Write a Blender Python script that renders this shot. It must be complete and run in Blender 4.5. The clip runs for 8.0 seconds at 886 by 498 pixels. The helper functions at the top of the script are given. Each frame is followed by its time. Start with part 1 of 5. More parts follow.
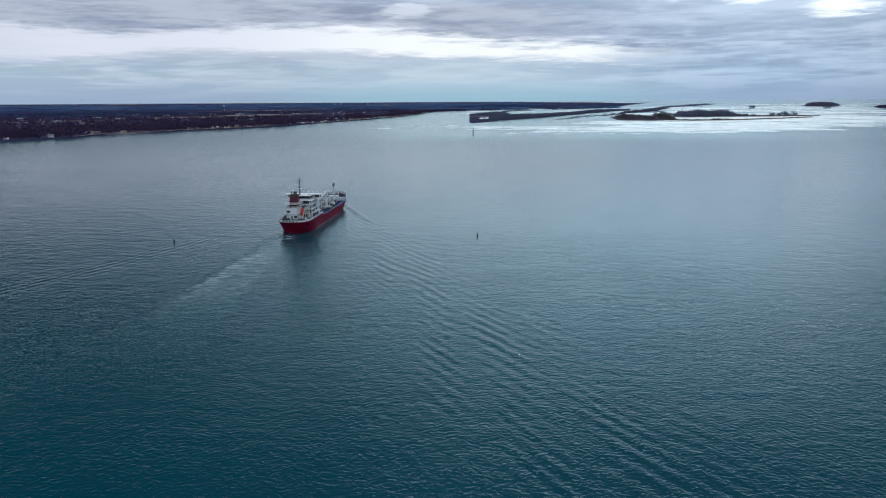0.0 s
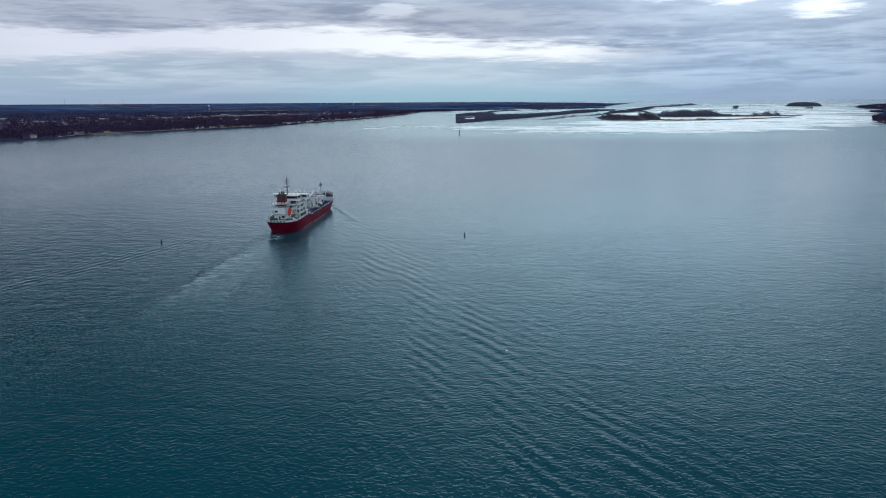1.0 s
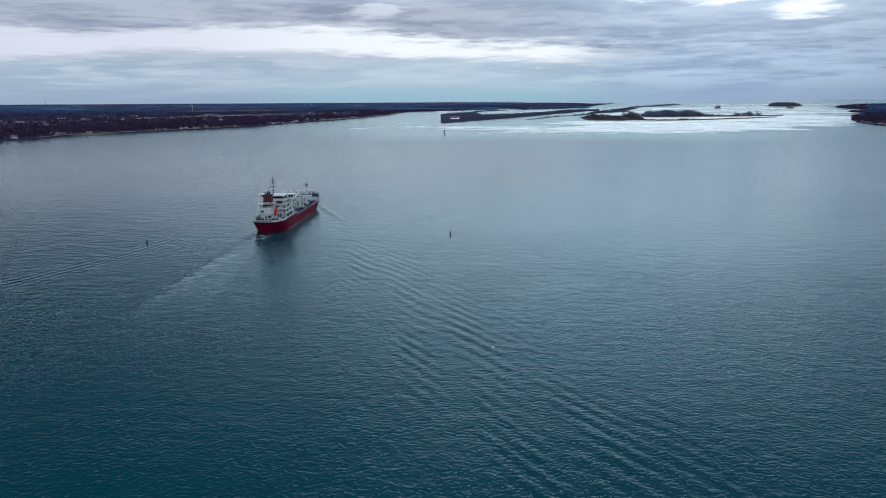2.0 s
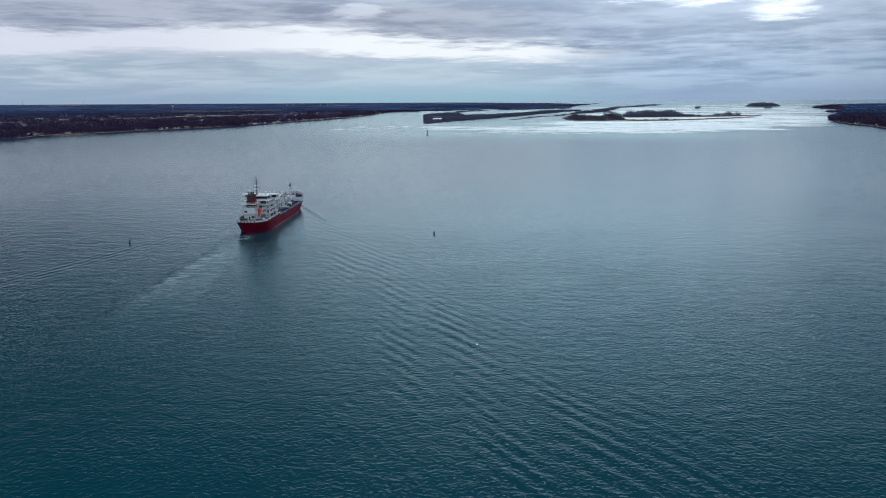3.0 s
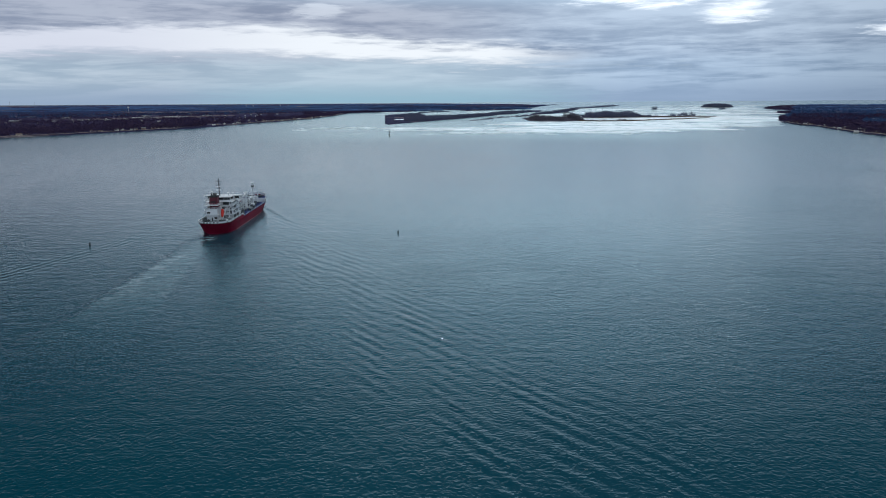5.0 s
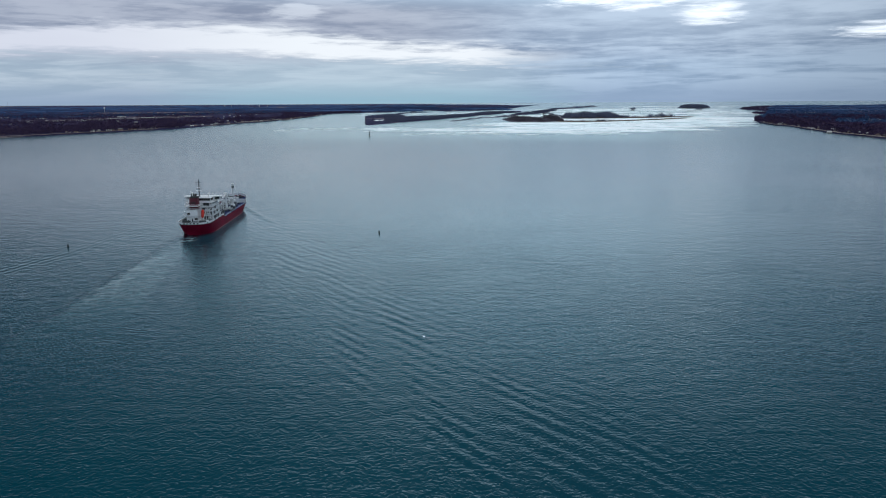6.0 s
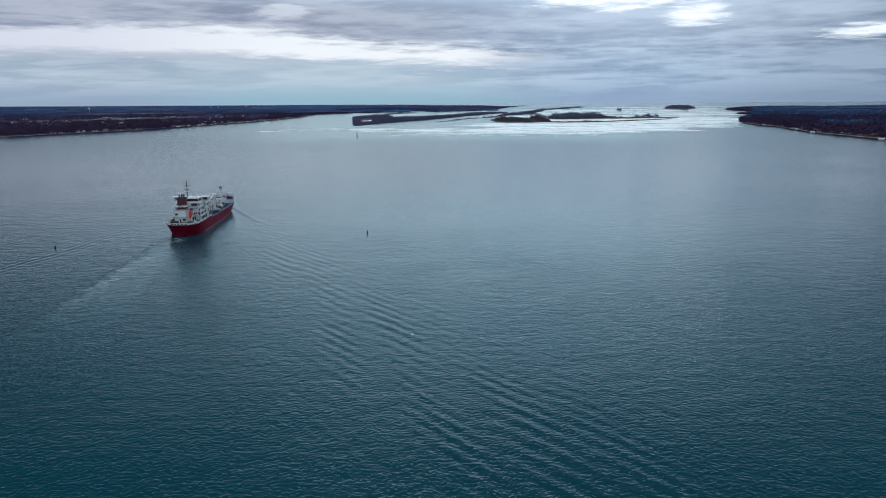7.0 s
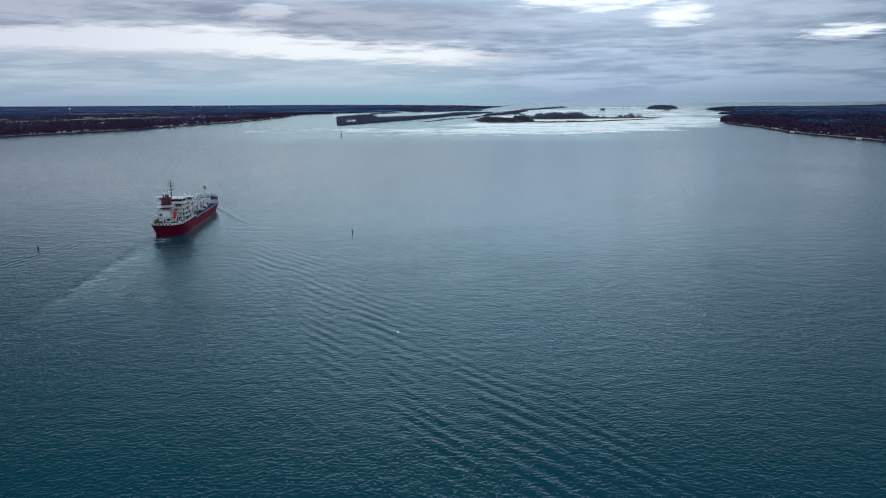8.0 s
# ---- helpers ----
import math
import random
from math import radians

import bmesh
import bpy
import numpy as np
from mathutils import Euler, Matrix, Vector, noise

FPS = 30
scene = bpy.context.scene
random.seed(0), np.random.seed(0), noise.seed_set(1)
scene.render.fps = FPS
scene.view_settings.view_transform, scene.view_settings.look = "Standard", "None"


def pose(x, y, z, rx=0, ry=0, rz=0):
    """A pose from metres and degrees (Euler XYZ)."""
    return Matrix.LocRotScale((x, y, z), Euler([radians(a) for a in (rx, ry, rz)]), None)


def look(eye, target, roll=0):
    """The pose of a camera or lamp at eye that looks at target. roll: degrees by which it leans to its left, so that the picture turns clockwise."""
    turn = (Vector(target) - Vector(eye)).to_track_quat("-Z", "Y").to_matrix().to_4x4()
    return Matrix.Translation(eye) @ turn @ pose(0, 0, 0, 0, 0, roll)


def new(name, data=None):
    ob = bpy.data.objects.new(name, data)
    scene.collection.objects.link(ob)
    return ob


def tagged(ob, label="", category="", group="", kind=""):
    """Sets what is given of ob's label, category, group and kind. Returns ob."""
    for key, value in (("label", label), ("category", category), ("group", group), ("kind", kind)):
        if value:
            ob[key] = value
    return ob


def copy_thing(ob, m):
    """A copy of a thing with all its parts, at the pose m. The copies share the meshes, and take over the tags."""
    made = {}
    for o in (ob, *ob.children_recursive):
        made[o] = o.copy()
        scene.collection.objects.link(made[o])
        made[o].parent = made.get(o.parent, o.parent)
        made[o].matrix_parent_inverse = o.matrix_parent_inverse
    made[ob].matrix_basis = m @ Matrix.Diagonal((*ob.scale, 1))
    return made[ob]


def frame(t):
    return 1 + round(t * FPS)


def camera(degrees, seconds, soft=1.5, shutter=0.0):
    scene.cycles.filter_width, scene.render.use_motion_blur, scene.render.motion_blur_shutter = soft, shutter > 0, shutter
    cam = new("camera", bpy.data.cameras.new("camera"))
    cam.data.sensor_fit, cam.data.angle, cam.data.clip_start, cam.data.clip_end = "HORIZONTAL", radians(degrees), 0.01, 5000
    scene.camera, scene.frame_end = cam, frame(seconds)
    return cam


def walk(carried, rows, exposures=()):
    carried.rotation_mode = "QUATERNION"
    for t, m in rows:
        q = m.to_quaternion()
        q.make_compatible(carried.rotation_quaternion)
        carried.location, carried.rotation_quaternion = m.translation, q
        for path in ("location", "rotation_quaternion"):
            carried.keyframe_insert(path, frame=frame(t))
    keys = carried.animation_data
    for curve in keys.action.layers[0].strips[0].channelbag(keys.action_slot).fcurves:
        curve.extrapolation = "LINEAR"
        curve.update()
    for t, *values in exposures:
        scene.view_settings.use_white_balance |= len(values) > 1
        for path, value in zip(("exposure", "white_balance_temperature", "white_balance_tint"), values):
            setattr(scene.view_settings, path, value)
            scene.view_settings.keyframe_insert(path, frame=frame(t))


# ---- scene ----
# The eye hovers 80 m over a wide river; the ship's centre line runs 6 degrees east of north (y).
EYE = 80.0
ROWS = [  # seconds, turn to the right, tilt, lean
    (0.0, 0.0, -12.04, -0.36), (0.5, 0.521, -12.05, -0.36), (1.0, 1.13, -12.03, -0.36), (1.5, 1.714, -12.03, -0.36),
    (3.0, 3.788, -12.01, -0.355), (3.5, 4.507, -12.0, -0.355), (4.0, 5.304, -11.99, -0.355), (4.5, 6.116, -11.98, -0.35),
    (6.0, 8.543, -11.92, -0.34), (6.5, 9.261, -11.90, -0.335), (7.0, 9.564, -11.87, -0.335), (7.5, 10.23, -11.865, -0.33),
    (8.0, 10.845, -11.87, -0.325)]


def eye_pose(t, right, tilt, lean):
    s = (t - 4.0) / 8.0
    return pose(-4.0 * s, -24.0 * s, EYE, 0, 0, -right) @ pose(0, 0, 0, 90 + tilt) @ pose(0, 0, 0, 0, 0, lean)


cam = camera(65.36, 8.0, soft=1.0)
walk(cam, [(r[0], eye_pose(*r)) for r in ROWS], [(0.0, 0.09, 6500, 10), (3.0, 0.02, 6500, 10), (8.0, -0.02, 6500, 10)])

# ---------------------------------------------------------------- sky and sun
SUN_AZ, SUN_EL = 27.0, 70.0
DOME_LIT, DOME_DIM, DOME_SUN, DOME_BACK = (0.020, 0.105, 0.19), (0.010, 0.065, 0.13), (0.10, 0.18, 0.21), (0.53, 0.60, 0.67)


class Nodes:
    """Short hand for node trees."""

    def __init__(self, tree):
        self.t, self.n, self.l = tree, tree.nodes, tree.links

    def put(self, sock, v):
        if isinstance(v, bpy.types.NodeSocket):
            self.l.new(v, sock)
        elif v is not None:
            sock.default_value = v

    def m(self, op, a, b=None, c=None, clamp=False):
        n = self.n.new("ShaderNodeMath")
        n.operation, n.use_clamp = op, clamp
        for s, v in zip(n.inputs, (a, b, c)):
            self.put(s, v)
        return n.outputs[0]

    def v(self, op, a, b=None, scale=None):
        n = self.n.new("ShaderNodeVectorMath")
        n.operation = op
        self.put(n.inputs[0], a)
        self.put(n.inputs[1], b)
        if scale is not None:
            self.put(n.inputs["Scale"], scale)
        return n.outputs["Value"] if op in ("LENGTH", "DOT_PRODUCT", "DISTANCE") else n.outputs[0]

    def split(self, a):
        n = self.n.new("ShaderNodeSeparateXYZ")
        self.put(n.inputs[0], a)
        return n.outputs

    def join(self, x, y, z):
        n = self.n.new("ShaderNodeCombineXYZ")
        for s, v in zip(n.inputs, (x, y, z)):
            self.put(s, v)
        return n.outputs[0]

    def noise(self, vec, scale, detail=3.0, rough=0.55, dist=0.0):
        n = self.n.new("ShaderNodeTexNoise")
        self.put(n.inputs["Vector"], vec)
        n.inputs["Scale"].default_value, n.inputs["Detail"].default_value = scale, detail
        n.inputs["Roughness"].default_value, n.inputs["Distortion"].default_value = rough, dist
        return n.outputs["Fac"]

    def step(self, x, lo, hi, a=0.0, b=1.0):
        n = self.n.new("ShaderNodeMapRange")
        n.interpolation_type = "SMOOTHSTEP"
        self.put(n.inputs["Value"], x)
        for key, v in (("From Min", lo), ("From Max", hi), ("To Min", a), ("To Max", b)):
            self.put(n.inputs[key], v)
        return n.outputs["Result"]

    def mix(self, f, a, b, blend="MIX"):
        n = self.n.new("ShaderNodeMix")
        n.data_type, n.blend_type = "RGBA", blend
        self.put(n.inputs[0], f)
        for s, v in ((n.inputs[6], a), (n.inputs[7], b)):
            self.put(s, (*v, 1.0) if isinstance(v, tuple) and len(v) == 3 else v)
        return n.outputs[2]

    def bump(self, height, strength, distance, normal=None):
        n = self.n.new("ShaderNodeBump")
        self.put(n.inputs["Height"], height)
        self.put(n.inputs["Strength"], strength)
        n.inputs["Distance"].default_value = distance
        if normal is not None:
            self.put(n.inputs["Normal"], normal)
        return n.outputs[0]


def build_world():
    """A broken overcast: a dark deck ahead with one long bright gap under its edge, thin cloud round the sun, and out
    of view a grey-blue dome shaped to light the water and the ship.
    """
    w = bpy.data.worlds.new("overcast_sky")
    w.use_nodes = True
    scene.world = w
    k = Nodes(w.node_tree)
    k.n.clear()
    out, bg = k.n.new("ShaderNodeOutputWorld"), k.n.new("ShaderNodeBackground")
    sky = k.n.new("ShaderNodeTexSky")
    sky.sky_type, sky.sun_disc = "NISHITA", False
    sky.sun_elevation, sky.sun_rotation = radians(SUN_EL), radians(SUN_AZ)
    d = k.n.new("ShaderNodeTexCoord").outputs["Generated"]
    x, y, z = k.split(d)
    zc = k.m("MAXIMUM", z, 0.0)
    el = k.m("MULTIPLY", k.m("ARCSINE", zc), 180 / math.pi)
    az = k.m("MULTIPLY", k.m("ARCTAN2", x, y), 180 / math.pi)
    # the cloud deck seen in perspective
    inv = k.m("DIVIDE", 1.0, k.m("ADD", zc, 0.035))
    deck = k.join(k.m("MULTIPLY", x, inv), k.m("MULTIPLY", y, inv), 0.0)
    big = k.noise(k.v("ADD", deck, (3.7, 0.4, 0)), 0.30, 3, 0.5, 0.4)
    mid = k.noise(k.v("ADD", deck, (7.3, 1.9, 0)), 0.85, 5, 0.58, 0.5)
    fine = k.noise(k.v("ADD", deck, (2.1, 5.5, 3)), 2.8, 5, 0.6, 0.4)
    # long flat streaks, lying almost level
    flat = k.join(k.m("MULTIPLY", az, 0.10), k.m("ADD", el, k.m("MULTIPLY", az, -0.006)), 0.3)
    low = k.noise(flat, 1.35, 6, 0.56, 0.35)
    low2 = k.noise(k.v("ADD", flat, (5.0, 3.3, 1.0)), 3.4, 5, 0.6, 0.3)
    tex = k.m("ADD", k.m("MULTIPLY", low, 0.28), k.m("ADD", k.m("MULTIPLY", mid, 0.50), k.m("MULTIPLY", fine, 0.22)))
    thick = k.step(tex, 0.39, 0.61)
    ruffle = k.m("SUBTRACT", k.m("ADD", k.m("MULTIPLY", low, 0.40), k.m("ADD", k.m("MULTIPLY", mid, 0.40), k.m("MULTIPLY", fine, 0.25))), 0.525)

    tear = k.m("ADD", k.m("SUBTRACT", mid, 0.5), k.m("MULTIPLY", k.m("SUBTRACT", fine, 0.5), 0.9))

    def blot(a, e, wide, high, reach, soft=0.15):
        """A patch of sky round a bearing and height, with torn edges."""
        u, v = k.m("DIVIDE", k.m("SUBTRACT", az, a), wide), k.m("DIVIDE", k.m("SUBTRACT", el, e), high)
        q = k.m("ADD", k.m("ADD", k.m("MULTIPLY", u, u), k.m("MULTIPLY", v, v)), k.m("MULTIPLY", tear, reach))
        return k.step(q, soft, 1.0, 1.0, 0.0)

    mid_w, east = blot(3.0, 0.5, 19.0, 4.0, 0.5, 0.0), k.step(az, 2.0, 24.0)
    # plain cloud: lit and shaded parts, bluer towards the sun's side
    lit = k.mix(east, (0.50, 0.55, 0.64), (0.46, 0.565, 0.71))
    dim = k.mix(east, (0.325, 0.375, 0.475), (0.225, 0.31, 0.445))
    grey = k.mix(thick, lit, dim)
    # the lower sky: paler streaks, then the haze over the land
    lower = k.mix(k.step(low, 0.36, 0.62), k.mix(east, (0.53, 0.61, 0.69), (0.47, 0.59, 0.74)), k.mix(east, (0.37, 0.46, 0.555), (0.28, 0.38, 0.52)))
    grey = k.mix(k.step(k.m("ADD", el, k.m("MULTIPLY", ruffle, 3.0)), 2.6, 4.2, 1.0, 0.0), grey, lower)
    grey = k.mix(k.m("MULTIPLY", mid_w, 0.45), grey, (0.53, 0.66, 0.74))
    haze = k.mix(mid_w, k.mix(east, (0.30, 0.39, 0.52), (0.31, 0.41, 0.56)), (0.29, 0.47, 0.57))
    grey = k.mix(k.step(k.m("ADD", el, k.m("MULTIPLY", low, 0.9)), 0.5, 2.5, 0.9, 0.0), grey, haze)
    # the dark edge of the deck, west and middle
    edge = k.m("ADD", k.m("ADD", 5.1, k.m("MULTIPLY", k.m("MULTIPLY", k.step(az, -22.0, -12.0), k.step(az, -10.0, 3.0, 1.0, 0.0)), 0.6)), k.step(az, -6.0, 14.0, 0.0, -1.0))
    foot = k.m("ADD", k.step(az, -30.0, -19.0, 3.1, 3.85), k.step(az, -8.0, 14.0, 0.0, -0.65))
    lift = k.m("ADD", el, k.m("MULTIPLY", ruffle, 4.2))
    above = k.step(k.m("SUBTRACT", lift, edge), -0.30, 0.55)
    shelf = k.m("MULTIPLY", above, k.step(az, -2.0, 16.0, 0.80, 0.0))
    grey = k.mix(shelf, grey, k.mix(k.step(k.m("ADD", k.m("MULTIPLY", mid, 0.6), k.m("MULTIPLY", low2, 0.4)), 0.42, 0.64), (0.47, 0.50, 0.59), (0.255, 0.295, 0.395)))
    # the bright gap under it
    gap = k.m("MULTIPLY", k.m("SUBTRACT", 1.0, above), k.step(k.m("SUBTRACT", lift, foot), -0.55, 0.45))
    gap = k.m("MULTIPLY", gap, k.m("MULTIPLY", k.step(az, 10.0, 21.0, 1.0, 0.0), k.step(az, -40.0, -24.0, 0.55, 0.93)))
    grey = k.mix(gap, grey, k.mix(k.step(az, -22.0, 0.0), (0.74, 0.75, 0.83), (0.97, 0.985, 1.0)))
    grey = k.v("SCALE", grey, scale=k.step(az, 24.0, 42.0, 1.0, 0.76))
    # breaks near the sun, and its light through the thin cloud round them
    veil = k.m("MULTIPLY", blot(27.5, 8.5, 21.0, 6.5, 0.4, 0.0), 0.32)
    grey = k.mix(veil, grey, (0.78, 0.88, 0.98))
    shaft = k.noise(k.join(k.m("DIVIDE", k.m("SUBTRACT", az, 27.5), k.m("ADD", 1.0, k.m("MULTIPLY", k.m("SUBTRACT", 9.0, el), 0.07))), 0.0, 0.0), 0.55, 3, 0.6)
    shaft = k.m("MULTIPLY", k.step(shaft, 0.45, 0.68), k.m("MULTIPLY", k.step(el, 0.3, 2.5), k.m("MULTIPLY", k.step(el, 4.5, 6.5, 1.0, 0.0), k.m("MULTIPLY", k.step(az, 9.0, 16.0), k.step(az, 30.0, 40.0, 1.0, 0.0)))))
    grey = k.mix(k.m("MULTIPLY", shaft, 0.06), grey, (0.80, 0.90, 1.0))
    glow = k.m("MAXIMUM", blot(28.8, 6.3, 2.5, 1.2, 4.0, -1.2), k.m("MULTIPLY", blot(21.5, 7.7, 7.0, 0.7, 6.0, -1.0), 0.9))
    glow = k.m("MAXIMUM", glow, k.m("MULTIPLY", blot(40.4, 4.8, 3.6, 0.65, 4.0, -0.8), 0.8))
    glow = k.m("MAXIMUM", glow, k.m("MULTIPLY", blot(-3.4, 7.0, 2.8, 0.55, 4.5, 0.0), 0.22))
    grey = k.mix(glow, grey, (1.22, 1.26, 1.30))
    # the rest of the dome, out of view: brighter round the sun, darkened to the sides for the water, paler behind to
    # light the ship
    s = (math.sin(radians(SUN_AZ)) * math.cos(radians(SUN_EL)), math.cos(radians(SUN_AZ)) * math.cos(radians(SUN_EL)), math.sin(radians(SUN_EL)))
    near = k.step(k.v("DOT_PRODUCT", d, s), 0.45, 1.0)
    dome = k.mix(k.step(k.m("ADD", k.m("MULTIPLY", big, 0.6), k.m("MULTIPLY", mid, 0.4)), 0.38, 0.62), DOME_LIT, DOME_DIM)
    dome = k.v("ADD", dome, k.v("SCALE", DOME_SUN, scale=near))
    dome = k.v("SCALE", dome, scale=k.m("MULTIPLY", k.step(az, -36.0, 8.0, 0.35, 1.0), k.step(az, 22.0, 50.0, 1.0, 0.5)))
    dome = k.mix(k.step(y, -0.35, 0.25, 1.0, 0.0), dome, DOME_BACK)
    grey = k.mix(k.step(el, 7.2, k.step(az, -34.0, 12.0, 9.2, 23.0)), grey, dome)
    # unseen bright lobe above the view, added to lighten the water's reflections
    u, v = k.m("DIVIDE", k.m("SUBTRACT", az, 11.0), 25.0), k.m("DIVIDE", k.m("SUBTRACT", el, 13.0), 9.0)
    lobe = k.m("EXPONENT", k.m("MULTIPLY", k.m("ADD", k.m("MULTIPLY", u, u), k.m("MULTIPLY", v, v)), -1.0))
    grey = k.v("ADD", grey, k.v("SCALE", (0.76, 1.12, 1.27), scale=k.m("MULTIPLY", lobe, k.step(el, 6.8, 11.0))))
    grey = k.mix(k.step(y, -0.05, 0.3, 1.0, 0.0), grey, dome)
    clear = k.v("SCALE", sky.outputs[0], scale=0.10)
    cover = k.step(k.m("ADD", big, fine), 0.55, 0.85, 0.9, 1.0)
    col = k.v("MULTIPLY", k.mix(cover, clear, grey), (0.955, 1.0, 1.045))
    k.put(bg.inputs["Color"], col)
    bg.inputs["Strength"].default_value = 1.0
    k.l.new(bg.outputs[0], out.inputs[0])


build_world()
sun_data = bpy.data.lights.new("sun", "SUN")
sun_data.energy, sun_data.angle, sun_data.color = 1.5, radians(24), (1.0, 0.97, 0.93)
sun = new("sun", sun_data)
_d = Vector((math.sin(radians(SUN_AZ)) * math.cos(radians(SUN_EL)), math.cos(radians(SUN_AZ)) * math.cos(radians(SUN_EL)), math.sin(radians(SUN_EL))))
sun.matrix_world = look(_d * 900, (0, 0, 0))

# ---------------------------------------------------------------- the lie of the land
# Up to NEAR metres the ground is laid out one to one; beyond it, the country out to the true horizon is drawn
# in towards a rim e times as far, smaller in step with its distance, so that the sheet closes with the sky.
NEAR = 1765.0


def shrink(dist):
    dist = np.maximum(np.asarray(dist, float), 1.0)
    return np.where(dist < NEAR, 1.0, NEAR / dist * np.exp(1 - NEAR / np.maximum(dist, NEAR)))


def lay(p):
    """Places (n, 3) of the country to places of the model."""
    p = np.asarray(p, float)
    k = shrink(np.hypot(p[:, 0], p[:, 1]))[:, None]
    c = np.array([0, 0, EYE])
    return c + (p - c) * k


def polar(az, dist):
    a = np.radians(az)
    return np.sin(a) * dist, np.cos(a) * dist


def site(az, dist, z=0.0, turn=0.0, size=1.0):
    """The pose of a thing at a bearing and distance."""
    x, y = polar(az, dist)
    q = lay([[x, y, z]])[0]
    k = float(shrink(dist)) * size
    return Matrix.Translation(q) @ pose(0, 0, 0, 0, 0, turn) @ Matrix.Diagonal((k, k, k, 1))


# ---------------------------------------------------------------- materials
def material(name, color, rough=0.6, metal=0.0, var=0.25, scale=1.0, bump=0.0, streak=0.0, dirt=(0.1, 0.08, 0.07), per_piece=0.0, islands=0.0, sheen=0.5):
    """A surface with variation at two scales, optional runs of dirt down its sides, and fine relief."""
    m = bpy.data.materials.new(name)
    m.use_nodes = True
    k = Nodes(m.node_tree)
    b = k.n["Principled BSDF"]
    o = k.n.new("ShaderNodeTexCoord").outputs["Object"]
    n1, n2 = k.noise(o, 0.35 * scale, 4, 0.6), k.noise(o, 3.5 * scale, 4, 0.65)
    f = k.m("ADD", k.m("MULTIPLY", n1, 0.6), k.m("MULTIPLY", n2, 0.4))
    f = k.step(f, 0.3, 0.7)
    lo, hi = tuple(c * (1 - var) for c in color), tuple(min(1, c * (1 + var)) for c in color)
    col = k.mix(f, lo, hi)
    if streak:
        s = k.noise(k.v("MULTIPLY", o, (1.4, 1.4, 0.12)), 1.3 * scale, 5, 0.65)
        col = k.mix(k.m("MULTIPLY", k.step(s, 0.52, 0.75), streak), col, dirt)
    if per_piece:
        r = k.n.new("ShaderNodeObjectInfo").outputs["Random"]
        col = k.mix(k.step(r, 0.0, 1.0, 0.0, per_piece), col, tuple(0.4 * c for c in color))
    if islands:
        r = k.n.new("ShaderNodeNewGeometry").outputs["Random Per Island"]
        col = k.mix(k.step(r, 0.0, 1.0, 0.0, islands), col, dirt)
    k.put(b.inputs["Base Color"], col)
    k.put(b.inputs["Roughness"], k.step(n2, 0.2, 0.8, max(0.03, rough - 0.1), min(1, rough + 0.1)))
    b.inputs["Metallic"].default_value = metal
    b.inputs["Specular IOR Level"].default_value = sheen
    if bump:
        k.put(b.inputs["Normal"], k.bump(n2, 0.5, bump))
    return m


SHIP_AT, SHIP_HEAD, SHIP_LEN = (-86.5, 498.0), 5.2, 128.0


WATER_A, WATER_B, WAVE_HIGH = (0.0003, 0.033, 0.051), (0.0005, 0.042, 0.060), 0.235


